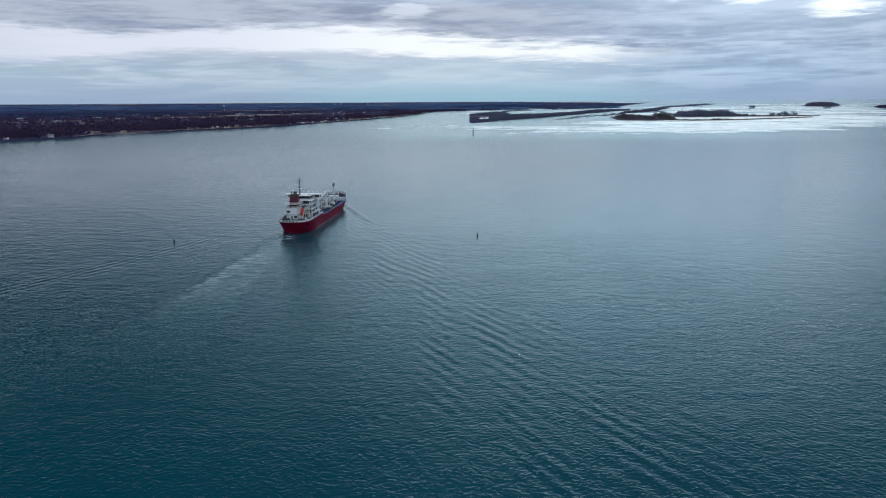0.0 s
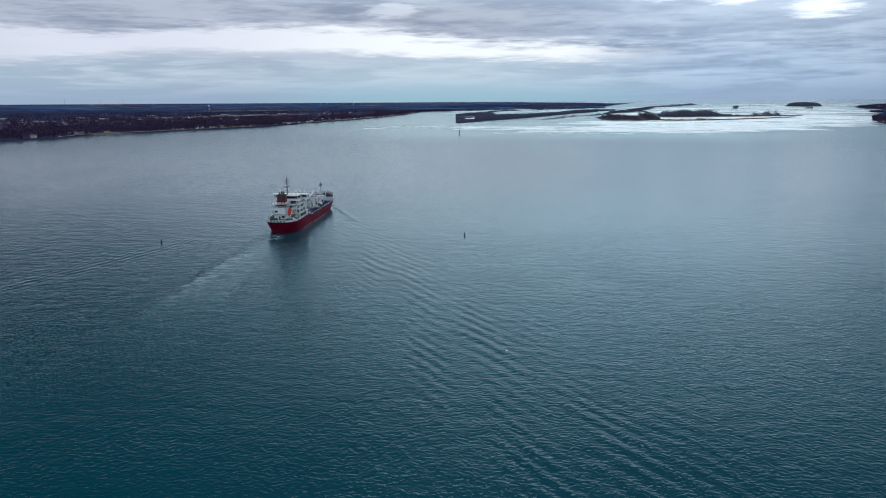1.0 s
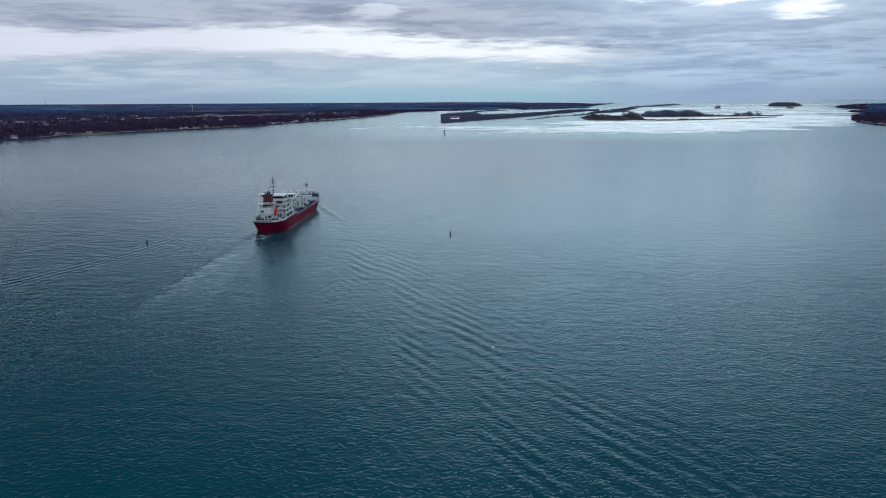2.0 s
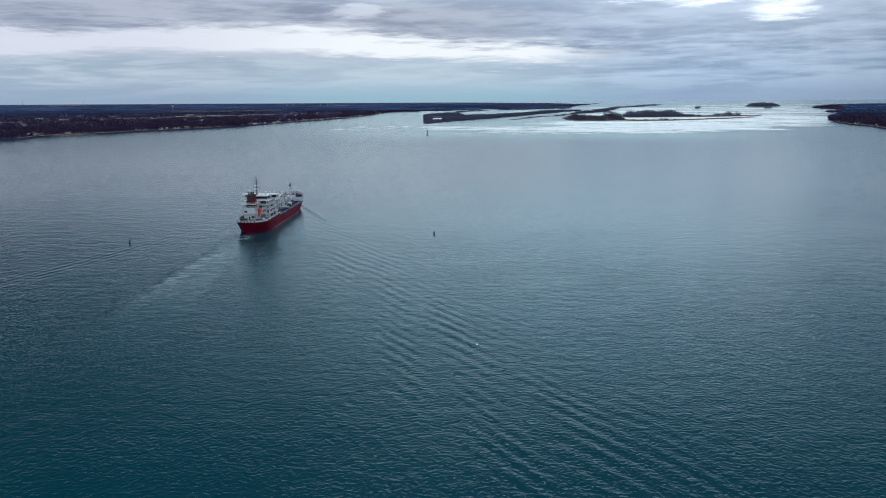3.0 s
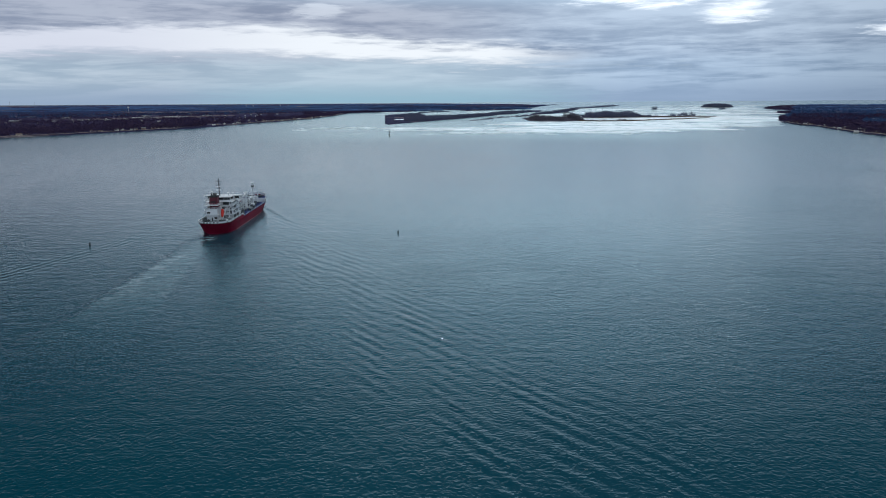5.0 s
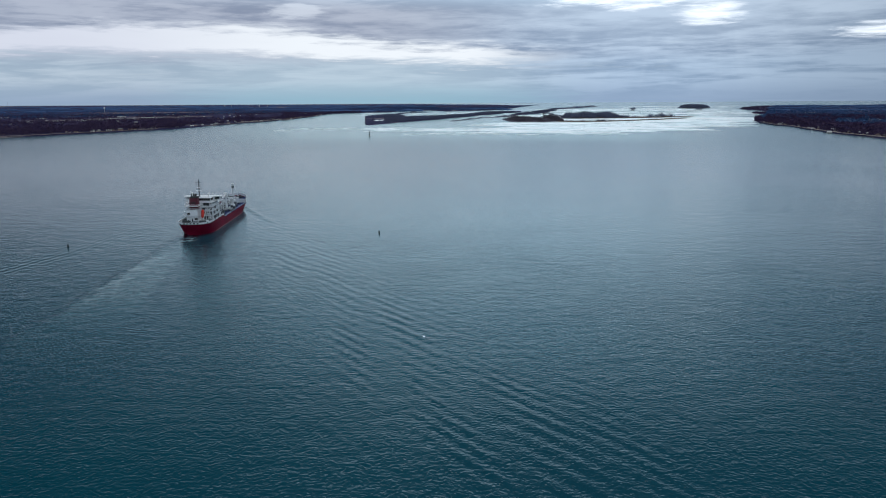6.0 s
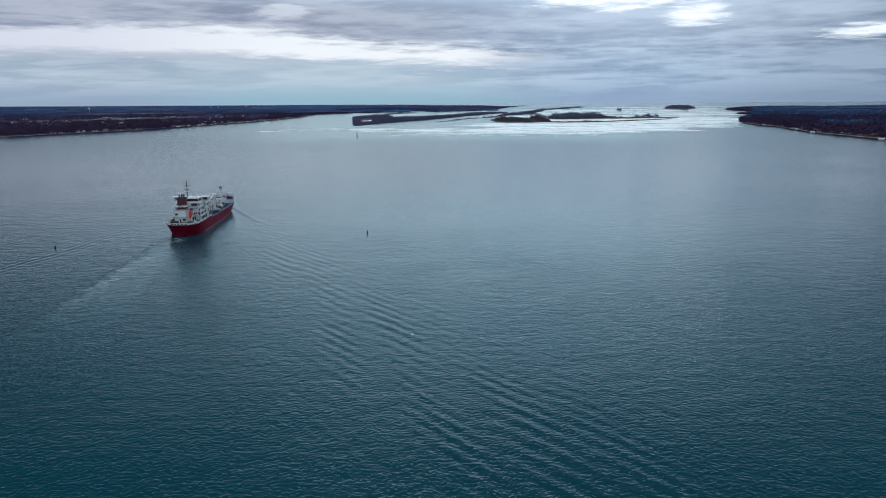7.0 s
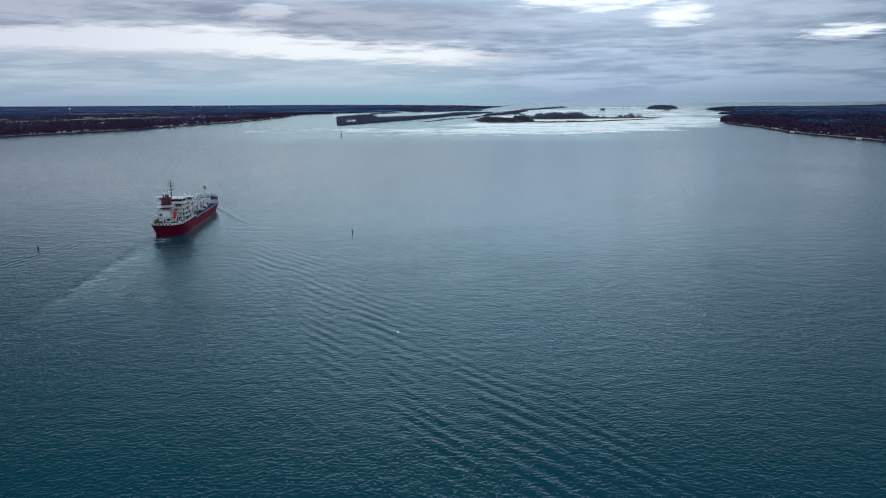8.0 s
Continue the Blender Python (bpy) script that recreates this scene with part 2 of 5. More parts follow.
def water_material():
    m = bpy.data.materials.new("river_water")
    m.use_nodes = True
    k = Nodes(m.node_tree)
    b = k.n["Principled BSDF"]
    p = k.n.new("ShaderNodeNewGeometry").outputs["Position"]
    far = k.v("LENGTH", p)
    # short wind waves with sharp crests lying across the wind, at four lengths
    turn = k.n.new("ShaderNodeVectorRotate")
    turn.rotation_type = "Z_AXIS"
    k.put(turn.inputs["Vector"], p)
    turn.inputs["Angle"].default_value = radians(9)
    q = turn.outputs[0]
    w = k.v("MULTIPLY", q, (0.95, 1.0, 1.0))

    def crests(vec, scale, detail, dist):
        return k.m("SUBTRACT", 1.0, k.m("ABSOLUTE", k.m("SUBTRACT", k.m("MULTIPLY", k.noise(vec, scale, detail, 0.45, dist), 2.0), 1.0)))
    r1 = crests(w, 0.50, 1.6, 0.5)
    r2 = k.noise(k.v("ADD", w, (31, 7, 0)), 0.92, 2.5, 0.5, 0.3)
    r3 = k.noise(k.v("ADD", w, (3, 57, 0)), 0.24, 2, 0.5, 0.3)
    r4 = k.noise(k.v("MULTIPLY", q, (0.55, 1.0, 1.0)), 0.11, 2, 0.5)
    small = k.m("MULTIPLY", k.m("ADD", k.m("MULTIPLY", r1, 0.46), k.m("MULTIPLY", r2, 0.92)), k.step(far, 190.0, 520.0, 1.0, 0.5))
    wave = k.m("ADD", small, k.m("ADD", k.m("MULTIPLY", r3, k.step(far, 190.0, 520.0, 0.9, 1.25)), k.m("MULTIPLY", r4, k.step(far, 190.0, 700.0, 0.8, 1.4))))
    # gusts and slicks
    g = k.noise(k.v("MULTIPLY", p, (1.0, 0.45, 1.0)), 0.006, 4, 0.55, 0.6)
    g2 = k.noise(k.v("MULTIPLY", p, (0.25, 1.0, 1.0)), 0.012, 4, 0.6, 0.4)
    g3 = k.noise(k.v("MULTIPLY", p, (0.5, 1.0, 1.0)), 0.05, 3, 0.6, 0.8)
    gust = k.step(k.m("ADD", k.m("MULTIPLY", g, 0.4), k.m("ADD", k.m("MULTIPLY", g2, 0.3), k.m("MULTIPLY", g3, 0.3))), 0.36, 0.64, 0.72, 1.2)
    # the wash behind the propeller, in the ship's own axes
    a = radians(SHIP_HEAD)
    rel = k.v("SUBTRACT", p, (*SHIP_AT, 0.0))
    u = k.v("DOT_PRODUCT", rel, (math.cos(a), -math.sin(a), 0.0))
    s = k.m("SUBTRACT", k.m("MULTIPLY", k.v("DOT_PRODUCT", rel, (math.sin(a), math.cos(a), 0.0)), -1.0), SHIP_LEN / 2 - 3)
    curl = k.noise(k.v("MULTIPLY", p, (1.0, 0.5, 1.0)), 0.10, 4, 0.65, 1.2)
    sway = k.m("MULTIPLY", k.m("SUBTRACT", curl, 0.5), 19.0)
    left = k.m("ADD", k.m("ADD", u, sway), 6.5)
    right = k.m("SUBTRACT", k.m("ADD", 5.0, k.m("MULTIPLY", s, 0.13)), k.m("ADD", u, sway))
    trail = k.m("MULTIPLY", k.m("MULTIPLY", k.step(left, -1.5, 5.0), k.step(right, -2.0, 5.0)), k.m("MULTIPLY", k.step(s, 2.0, 14.0), k.step(s, 110.0, 230.0, 1.0, 0.0)))
    # dark broken eddies along its port edge, and a few along the other
    eddy = k.noise(k.v("ADD", p, (9, 40, 0)), 0.16, 3, 0.6, 1.5)

    def seam(dist, wide, s0, s1):
        e = k.m("DIVIDE", dist, wide)
        return k.m("MULTIPLY", k.m("EXPONENT", k.m("MULTIPLY", k.m("MULTIPLY", e, e), -1.0)), k.m("MULTIPLY", k.step(s, -4.0, 6.0), k.step(s, s0, s1, 1.0, 0.0)))
    ridge = k.m("ADD", seam(left, 3.2, 150.0, 300.0), k.m("MULTIPLY", seam(right, 2.0, 60.0, 200.0), 0.5))
    ridge = k.m("MULTIPLY", ridge, k.step(eddy, 0.47, 0.60, 0.0, 1.0))
    wave = k.m("ADD", wave, k.m("MULTIPLY", ridge, 0.75))
    # streaks of spent foam inside, and a little fresh foam at the rudder
    froth = k.noise(k.v("MULTIPLY", p, (0.30, 1.0, 1.0)), 0.40, 4, 0.62, 0.9)
    band = k.m("MULTIPLY", k.step(s, 36.0, 75.0), k.step(s, 120.0, 175.0, 1.0, 0.15))
    foam = k.m("MULTIPLY", k.m("MULTIPLY", trail, band), k.m("MULTIPLY", k.step(froth, 0.44, 0.62), k.step(left, 1.0, 16.0, 1.0, 0.35)))
    fresh = k.m("MULTIPLY", k.m("MULTIPLY", k.step(s, 1.0, 4.0), k.step(s, 14.0, 26.0, 1.0, 0.0)), k.m("MULTIPLY", k.step(k.m("ABSOLUTE", k.m("SUBTRACT", u, 1.5)), 2.0, 6.0, 1.0, 0.0), k.step(eddy, 0.52, 0.64)))
    body = k.mix(k.step(g, 0.3, 0.7), WATER_A, WATER_B)
    body = k.mix(k.m("MULTIPLY", trail, 0.65), body, (0.014, 0.062, 0.080))
    body = k.mix(k.m("MAXIMUM", k.m("MULTIPLY", foam, 0.52), k.m("MULTIPLY", fresh, 0.45)), body, (0.46, 0.56, 0.60))
    # pale green slush tone that lightens the water, far out
    px, py, _ = k.split(p)
    reach = k.m("DIVIDE", px, k.m("MAXIMUM", py, 1.0))
    slush = k.m("MULTIPLY", k.m("MULTIPLY", k.step(far, 1350.0, 1800.0), k.m("MULTIPLY", k.step(reach, -0.22, 0.0), k.step(reach, 0.40, 0.62, 1.0, 0.0))), k.step(k.noise(k.v("MULTIPLY", p, (0.10, 1.0, 1.0)), 0.010, 4, 0.6, 0.5), 0.30, 0.58, 0.25, 1.0))
    slush = k.m("MULTIPLY", slush, k.step(far, 3500.0, 4250.0, 1.0, 0.0))
    body = k.mix(k.m("MULTIPLY", slush, 0.8), body, (0.24, 0.37, 0.36))
    k.put(b.inputs["Base Color"], body)
    k.put(b.inputs["Roughness"], k.m("ADD", k.step(far, 250.0, 1700.0, 0.03, 0.20), k.m("MULTIPLY", k.m("ADD", trail, k.m("MULTIPLY", foam, 3.0)), 0.06)))
    b.inputs["IOR"].default_value = 1.333
    b.inputs["Specular IOR Level"].default_value = 0.41
    calm = k.m("SUBTRACT", 1.0, k.m("MULTIPLY", trail, 0.2))
    k.put(b.inputs["Normal"], k.bump(wave, k.m("MULTIPLY", k.m("MULTIPLY", gust, k.step(far, 170.0, 800.0, 1.0, 0.72)), calm), WAVE_HIGH))
    return m


def ground_material(name, dark, light, patch=0.004):
    """Winter fields, scrub and bare soil; patches lie long and thin, as fields do."""
    m = bpy.data.materials.new(name)
    m.use_nodes = True
    k = Nodes(m.node_tree)
    b = k.n["Principled BSDF"]
    p = k.n.new("ShaderNodeNewGeometry").outputs["Position"]
    a = k.noise(k.v("MULTIPLY", p, (0.5, 1.3, 1)), patch, 4, 0.6, 0.3)
    c = k.noise(p, patch * 14, 4, 0.65)
    col = k.mix(k.step(a, 0.58, 0.68), dark, light)
    col = k.mix(k.step(c, 0.3, 0.75, 0.0, 0.5), col, tuple(0.45 * v for v in dark))
    k.put(b.inputs["Base Color"], col)
    b.inputs["Roughness"].default_value = 0.95
    b.inputs["Specular IOR Level"].default_value = 0.03
    k.put(b.inputs["Normal"], k.bump(c, 0.6, 0.8))
    return m


def ice_material():
    """Drift ice: grey and wet where it is thin, white where snow lies on it."""
    m = bpy.data.materials.new("drift_ice")
    m.use_nodes = True
    k = Nodes(m.node_tree)
    b = k.n["Principled BSDF"]
    geo = k.n.new("ShaderNodeNewGeometry")
    n = k.noise(k.v("MULTIPLY", geo.outputs["Position"], (0.4, 1.0, 1.0)), 0.03, 5, 0.65, 0.5)
    f = k.m("ADD", k.m("MULTIPLY", n, 0.7), k.m("MULTIPLY", geo.outputs["Random Per Island"], 0.45))
    col = k.mix(k.step(f, 0.4, 0.75), (0.74, 0.86, 0.87), (0.96, 0.97, 0.98))
    k.put(b.inputs["Base Color"], col)
    k.put(b.inputs["Roughness"], k.step(f, 0.3, 0.8, 0.2, 0.4))
    return m


WATER, ICE = water_material(), ice_material()
# the blue of the dark ground tone is painted distance haze
LAND = ground_material("winter_ground", (0.036, 0.033, 0.080), (0.22, 0.19, 0.20))
ISLE = ground_material("marsh_ground", (0.085, 0.078, 0.105), (0.16, 0.14, 0.15))
SAND = material("shore_gravel", (0.27, 0.23, 0.22), 0.95, var=0.4, scale=0.15, sheen=0.05)
# purple-brown bark tone, its extra blue standing in for distance haze
WOOD_FAR = material("bare_woodland", (0.034, 0.029, 0.085), 0.95, var=0.45, scale=0.05, islands=0.8, dirt=(0.098, 0.060, 0.084), sheen=0.03)
# island trees: paler and bluer, with distance haze mixed into the colour
WOOD_ISLE = material("hazed_island_woodland", (0.090, 0.110, 0.19), 0.95, var=0.4, scale=0.05, islands=0.7, dirt=(0.16, 0.15, 0.18), sheen=0.03)
THICKET = material("brown_thicket", (0.075, 0.075, 0.105), 0.95, var=0.4, scale=0.05, islands=0.8, dirt=(0.145, 0.122, 0.13), sheen=0.03)
# the far woods' blue is distance haze, put into their base colour
FOREST_HAZED = material("haze_blue_forest", (0.045, 0.088, 0.19), 0.95, var=0.4, scale=0.02, sheen=0.02)
REED = material("dry_reeds", (0.16, 0.105, 0.07), 0.95, var=0.35, scale=0.1)
BARK = material("bark", (0.05, 0.038, 0.034), 0.95, var=0.3)


# ---------------------------------------------------------------- mesh helpers
class Shape:
    """Gathers vertices and faces for one mesh."""

    def __init__(self):
        self.v, self.f = [], []

    def add(self, verts, faces):
        n = len(self.v)
        self.v += [tuple(p) for p in verts]
        self.f += [tuple(i + n for i in q) for q in faces]
        return self

    def box(self, x0, x1, y0, y1, z0, z1, chamfer=0.0):
        """A block; with a chamfer its upper edge is cut back."""
        c = chamfer
        if not c:
            v = [(x, y, z) for z in (z0, z1) for x, y in ((x0, y0), (x1, y0), (x1, y1), (x0, y1))]
            return self.add(v, [(3, 2, 1, 0), (4, 5, 6, 7), (0, 1, 5, 4), (1, 2, 6, 5), (2, 3, 7, 6), (3, 0, 4, 7)])
        v = [(x, y, z) for z in (z0, z1 - c) for x, y in ((x0, y0), (x1, y0), (x1, y1), (x0, y1))]
        v += [(x, y, z1) for x, y in ((x0 + c, y0 + c), (x1 - c, y0 + c), (x1 - c, y1 - c), (x0 + c, y1 - c))]
        f = [(3, 2, 1, 0), (8, 9, 10, 11)]
        for a in (0, 4):
            f += [(a + i, a + (i + 1) % 4, a + 4 + (i + 1) % 4, a + 4 + i) for i in range(4)]
        return self.add(v, f)

    def tube(self, points, radii, n=8, caps=True):
        """A round bar along a line of points."""
        pts = [Vector(p) for p in points]
        radii = [radii] * len(pts) if isinstance(radii, (int, float)) else radii
        v, f = [], []
        for i, p in enumerate(pts):
            d = (pts[min(i + 1, len(pts) - 1)] - pts[max(i - 1, 0)]).normalized()
            a = d.orthogonal().normalized()
            b = d.cross(a)
            for j in range(n):
                w = 2 * math.pi * j / n
                v.append(p + (a * math.cos(w) + b * math.sin(w)) * radii[i])
        for i in range(len(pts) - 1):
            f += [(i * n + j, i * n + (j + 1) % n, (i + 1) * n + (j + 1) % n, (i + 1) * n + j) for j in range(n)]
        if caps:
            f += [tuple(range(n))[::-1], tuple(range((len(pts) - 1) * n, len(pts) * n))]
        return self.add(v, f)

    def turned(self, profile, n=16, at=(0, 0, 0)):
        """A body of revolution from (radius, height) pairs."""
        v, f = [], []
        for r, z in profile:
            v += [(at[0] + r * math.cos(2 * math.pi * j / n), at[1] + r * math.sin(2 * math.pi * j / n), at[2] + z) for j in range(n)]
        for i in range(len(profile) - 1):
            f += [(i * n + j, i * n + (j + 1) % n, (i + 1) * n + (j + 1) % n, (i + 1) * n + j) for j in range(n)]
        f += [tuple(range(n))[::-1], tuple(range((len(profile) - 1) * n, len(profile) * n))]
        return self.add(v, f)

    def prism(self, outline, z0, z1):
        """An upright block over an outline that runs anticlockwise."""
        n = len(outline)
        v = [(x, y, z0) for x, y in outline] + [(x, y, z1) for x, y in outline]
        f = [tuple(range(n))[::-1], tuple(range(n, 2 * n))] + [(i, (i + 1) % n, n + (i + 1) % n, n + i) for i in range(n)]
        return self.add(v, f)

    def mesh(self, name, mat=None, smooth=False):
        me = bpy.data.meshes.new(name)
        me.from_pydata(self.v, [], self.f)
        if mat:
            me.materials.append(mat)
        if smooth:
            me.polygons.foreach_set("use_smooth", [True] * len(me.polygons))
        me.update()
        return me


def part(name, shape, mat, parent, label="", smooth=False):
    me = shape if isinstance(shape, bpy.types.Mesh) else shape.mesh(name, mat, smooth)
    ob = new(name, me)
    ob.parent = parent
    return tagged(ob, label) if label else ob


def thing(name, m, label, category, group=""):
    ob = new(name)
    ob.matrix_world = m
    return tagged(ob, label, category, group)


def sheet(name, verts, quads, mat, smooth=True):
    """A large mesh from arrays."""
    me = bpy.data.meshes.new(name)
    verts, quads = np.asarray(verts, np.float32), np.asarray(quads, np.int32)
    n, w = quads.shape
    me.vertices.add(len(verts))
    me.vertices.foreach_set("co", verts.ravel())
    me.loops.add(n * w)
    me.loops.foreach_set("vertex_index", quads.ravel())
    me.polygons.add(n)
    me.polygons.foreach_set("loop_start", np.arange(0, n * w, w, dtype=np.int32))
    me.polygons.foreach_set("loop_total", np.full(n, w, np.int32))
    me.polygons.foreach_set("use_smooth", np.full(n, smooth))
    me.update(calc_edges=True)
    me.validate()
    me.materials.append(mat)
    return new(name, me)


def grid_faces(rows, cols, closed=False):
    i, j = np.meshgrid(np.arange(rows - 1), np.arange(cols if closed else cols - 1), indexing="ij")
    j2 = (j + 1) % cols
    return np.stack([i * cols + j, i * cols + j2, (i + 1) * cols + j2, (i + 1) * cols + j], -1).reshape(-1, 4)[:, ::-1]


# ---------------------------------------------------------------- the water
def ship_wave(x, y):
    """The waves of the bow: to starboard a feather of crests that lie across a widening arm, to port four crests along it."""
    a = radians(SHIP_HEAD)
    dx, dy = x - SHIP_AT[0], y - SHIP_AT[1]
    fwd, side = dx * math.sin(a) + dy * math.cos(a), dx * math.cos(a) - dy * math.sin(a)
    back = SHIP_LEN / 2 + 2 - fwd
    wander = 1.2 * np.sin(back * 0.021 + 1.3) + 0.9 * np.sin(side * 0.07 + back * 0.043) + 0.8 * np.sin(side * 0.19 - back * 0.083)
    ebb = 0.82 + 0.2 * np.sin(back * 0.035 + side * 0.06 + 2) + 0.18 * np.sin(back * 0.11 - side * 0.21)
    on = np.clip(back / 10, 0, 1)
    total = np.zeros_like(x)
    for crest, length, high, shift, spread in ((37.0, 5.7, 0.066, 2.0, 1.3), (31.0, 4.6, 0.040, -12.0, 1.6)):
        centre = 5.0 + shift + 0.378 * back
        wide = 4.0 + 0.055 * back * spread
        q = (side - centre) / wide
        phase = (side * math.cos(radians(crest)) - back * math.sin(radians(crest))) * 2 * math.pi / length
        total += high * np.clip(back / 220, 0.6, 1) * np.exp(-q * q) * ebb * on * np.sin(phase + wander)
    # the first crest, curling off the stem
    lip = (side - 2.5 - 0.46 * np.clip(back, 0, 90)) / 2.2
    total += 0.9 * np.exp(-lip * lip) * on * np.clip(1 - back / 95, 0, 1)
    # port
    s = -side
    centre = np.interp(back, (0, 70, 105, 178, 223, 267, 400), (3, 26, 39, 54, 69, 87, 130))
    wide = 5.0 + 0.022 * back
    q = (s - centre) / wide
    total += 0.09 * np.clip((back - 25) / 130, 0, 1) * np.exp(-q * q) * (0.7 + 0.3 * ebb) * on * np.sin((s - centre) * 2 * math.pi / 5.6 + 0.5 * wander)
    # a long low swell over the whole river
    return total + 0.010 * np.sin(x * 0.31 + y * 0.12 + 2 * np.sin(y * 0.02)) * np.sin(x * 0.03 + 1)


def build_water():
    az = np.concatenate([np.arange(-46, 58, 0.12), np.arange(58, 314, 4.0)])
    rad = np.concatenate([[0.001, 30, 60, 80], np.arange(95, 300, 0.9), np.arange(300, 520, 1.05), np.arange(520, 640, 1.3), np.geomspace(642, 1700, 40), np.geomspace(1765, 14000, 90), np.geomspace(15000, 3000000, 40)])
    a, r = np.meshgrid(az, rad)
    x, y = polar(a, r)
    z = np.zeros_like(x)
    near = (r > 90) & (r < 640) & (a < 57)
    z[near] = ship_wave(x[near], y[near])
    ob = sheet("water", lay(np.stack([x.ravel(), y.ravel(), z.ravel()], -1)), grid_faces(len(rad), len(az), True), WATER)
    tagged(ob, "teal river water, wind-rippled, with a ship's wave train", "water", kind="structure")


build_water()


# ---------------------------------------------------------------- banks and islands
def soft_noise(u, seed, octaves=4):
    """Smooth wandering along a line, about -1 to 1."""
    rng = np.random.default_rng(seed)
    out = np.zeros_like(u)
    for o in range(octaves):
        table = rng.uniform(-1, 1, 4096)
        w = u * 2 ** o
        i = np.floor(w).astype(int) % 4095
        f = w - np.floor(w)
        f = f * f * (3 - 2 * f)
        out += (table[i] * (1 - f) + table[i + 1] * f) * 0.5 ** o
    return out


class Land:
    """A piece of land between a near and a far shore, both given by bearing (degrees) and distance."""

    def __init__(self, name, rows, height, seed, rough=0.012, step=0.05, n=24, open_back=False, mat=LAND, label="", kind=""):
        self.rows, self.height, self.seed, self.rough = np.array(rows, float), height, seed, rough
        az = np.arange(rows[0][0], rows[-1][0], step)
        near, far = self.shores(az)
        t = np.concatenate([[0, 0.002, 0.008], np.linspace(0.02, 0.97, n), [0.99, 0.998, 1.0]])
        if open_back:
            t = np.concatenate([[0, 0.0008, 0.003, 0.008], np.linspace(0.015, 1, n + 12) ** 1.6])
        g = far / near
        d = near * g ** t[:, None] if open_back else near + (far - near) * t[:, None]
        z = np.empty_like(d)
        edge = np.minimum(d - near, (far - d) if not open_back else 1e9)
        z[:] = -0.8 + (height + 0.8) * np.clip(edge / 14.0, 0, 1) ** 0.7
        z += 0.35 * soft_noise(az * 9 + seed, seed + 3)[None] * np.clip(edge / 20.0, 0, 1)
        x, y = polar(az[None] + 0 * d, d)
        ob = sheet(name, lay(np.stack([x.ravel(), y.ravel(), z.ravel()], -1)), grid_faces(len(t), len(az)), mat)
        self.ob = tagged(ob, label, "land", kind=kind or "structure")

    def shores(self, az):
        near = np.interp(az, self.rows[:, 0], self.rows[:, 1])
        far = np.interp(az, self.rows[:, 0], self.rows[:, 2])
        near = near * (1 + self.rough * soft_noise(az * 1.7 + 50, self.seed, 5))
        far = far * (1 + self.rough * soft_noise(az * 1.7 + 90, self.seed + 1, 5))
        return near, np.maximum(far, near + 4)


PALE = ground_material("pale_fields", (0.16, 0.13, 0.15), (0.42, 0.38, 0.38), 0.02)
BACK = 120000.0
left_bank = Land("ground_left_bank", [(a, n, BACK if a < 4 else float(np.interp(a, (4, 9, 12.5, 14.3, 15.6, 16.4), (110000, 46000, 34000, 22000, 22000, 30000)))) for a, n in (
    (-110, 1200), (-60, 1450), (-34, 1751), (-30, 1840), (-27.6, 1902), (-25.4, 2058), (-22.7, 2114), (-19.5, 2216), (-17, 2309),
    (-12.7, 2499), (-10.1, 2783), (-6.5, 3235), (-3.75, 3770), (-1.9, 4562), (-0.5, 5806), (0.8, 6086), (4, 6506), (6.3, 8182),
    (7.6, 8000), (9, 6918), (12.5, 7771), (14.3, 10839), (15.6, 17683), (16.4, 28000))], 3.0, 11, 0.006, open_back=True,
    label="low wooded river bank with fields and houses, in winter")
town_field = Land("ground_town_field", [(-22.5, 4150, 4180), (-20.5, 4050, 4350), (-16.5, 4150, 4700), (-12.5, 4500, 5000), (-9.5, 5000, 5150)], 4.2, 12, 0.012, mat=PALE,
    label="pale open ground of a town among bare woods")
upper_field = Land("ground_upper_field", [(-33.5, 3500, 3530), (-31.0, 3450, 3640), (-27.5, 3550, 3800), (-24.0, 3750, 3780)], 4.0, 14, 0.012, mat=PALE, label="pale stubble field behind a bank")
far_field = Land("ground_far_field", [(-20.0, 6900, 6950), (-17.0, 6800, 7350), (-12.0, 7200, 7800), (-9.0, 7600, 7650)], 5.0, 16, 0.01, mat=PALE, label="far pale stubble field")
right_bank = Land("ground_right_bank", [
    (32.52, 3160, 3200), (32.7, 3080, 3450), (32.95, 2960, 3650), (33.25, 2822, 4300), (33.4, 2780, 6000), (33.6, 2730, 14200), (34.04, 2627, 15000), (34.93, 2517, 16500),
    (36.16, 2274, 17000), (37.59, 2043, 14500), (38.41, 1950, 14500), (39.83, 1860, 16000), (40.55, 1790, 18000), (42.19, 1711, 20000), (43.55, 1620, 26000), (55, 1350, 40000),
    (80, 1150, 60000), (110, 1150, 60000)], 2.5, 23, 0.006, open_back=True,
    label="low wooded river bank with cottages and docks, in winter")
right_point = Land("ground_right_point", [(31.45, 8600, 8800), (31.75, 7632, 9800), (32.4, 7122, 11300), (32.9, 6700, 13000), (33.3, 6100, 14000), (33.7, 6000, 14300)], 2.5, 25, 0.003,
                   label="far wooded point of land beyond an inlet")
right_spit = Land("ground_right_spit", [(32.3, 5230, 5300), (32.66, 5010, 5420), (33.1, 4950, 5650), (33.5, 4800, 6000)], 2.0, 27, 0.003, label="thin wooded spit beside an inlet")
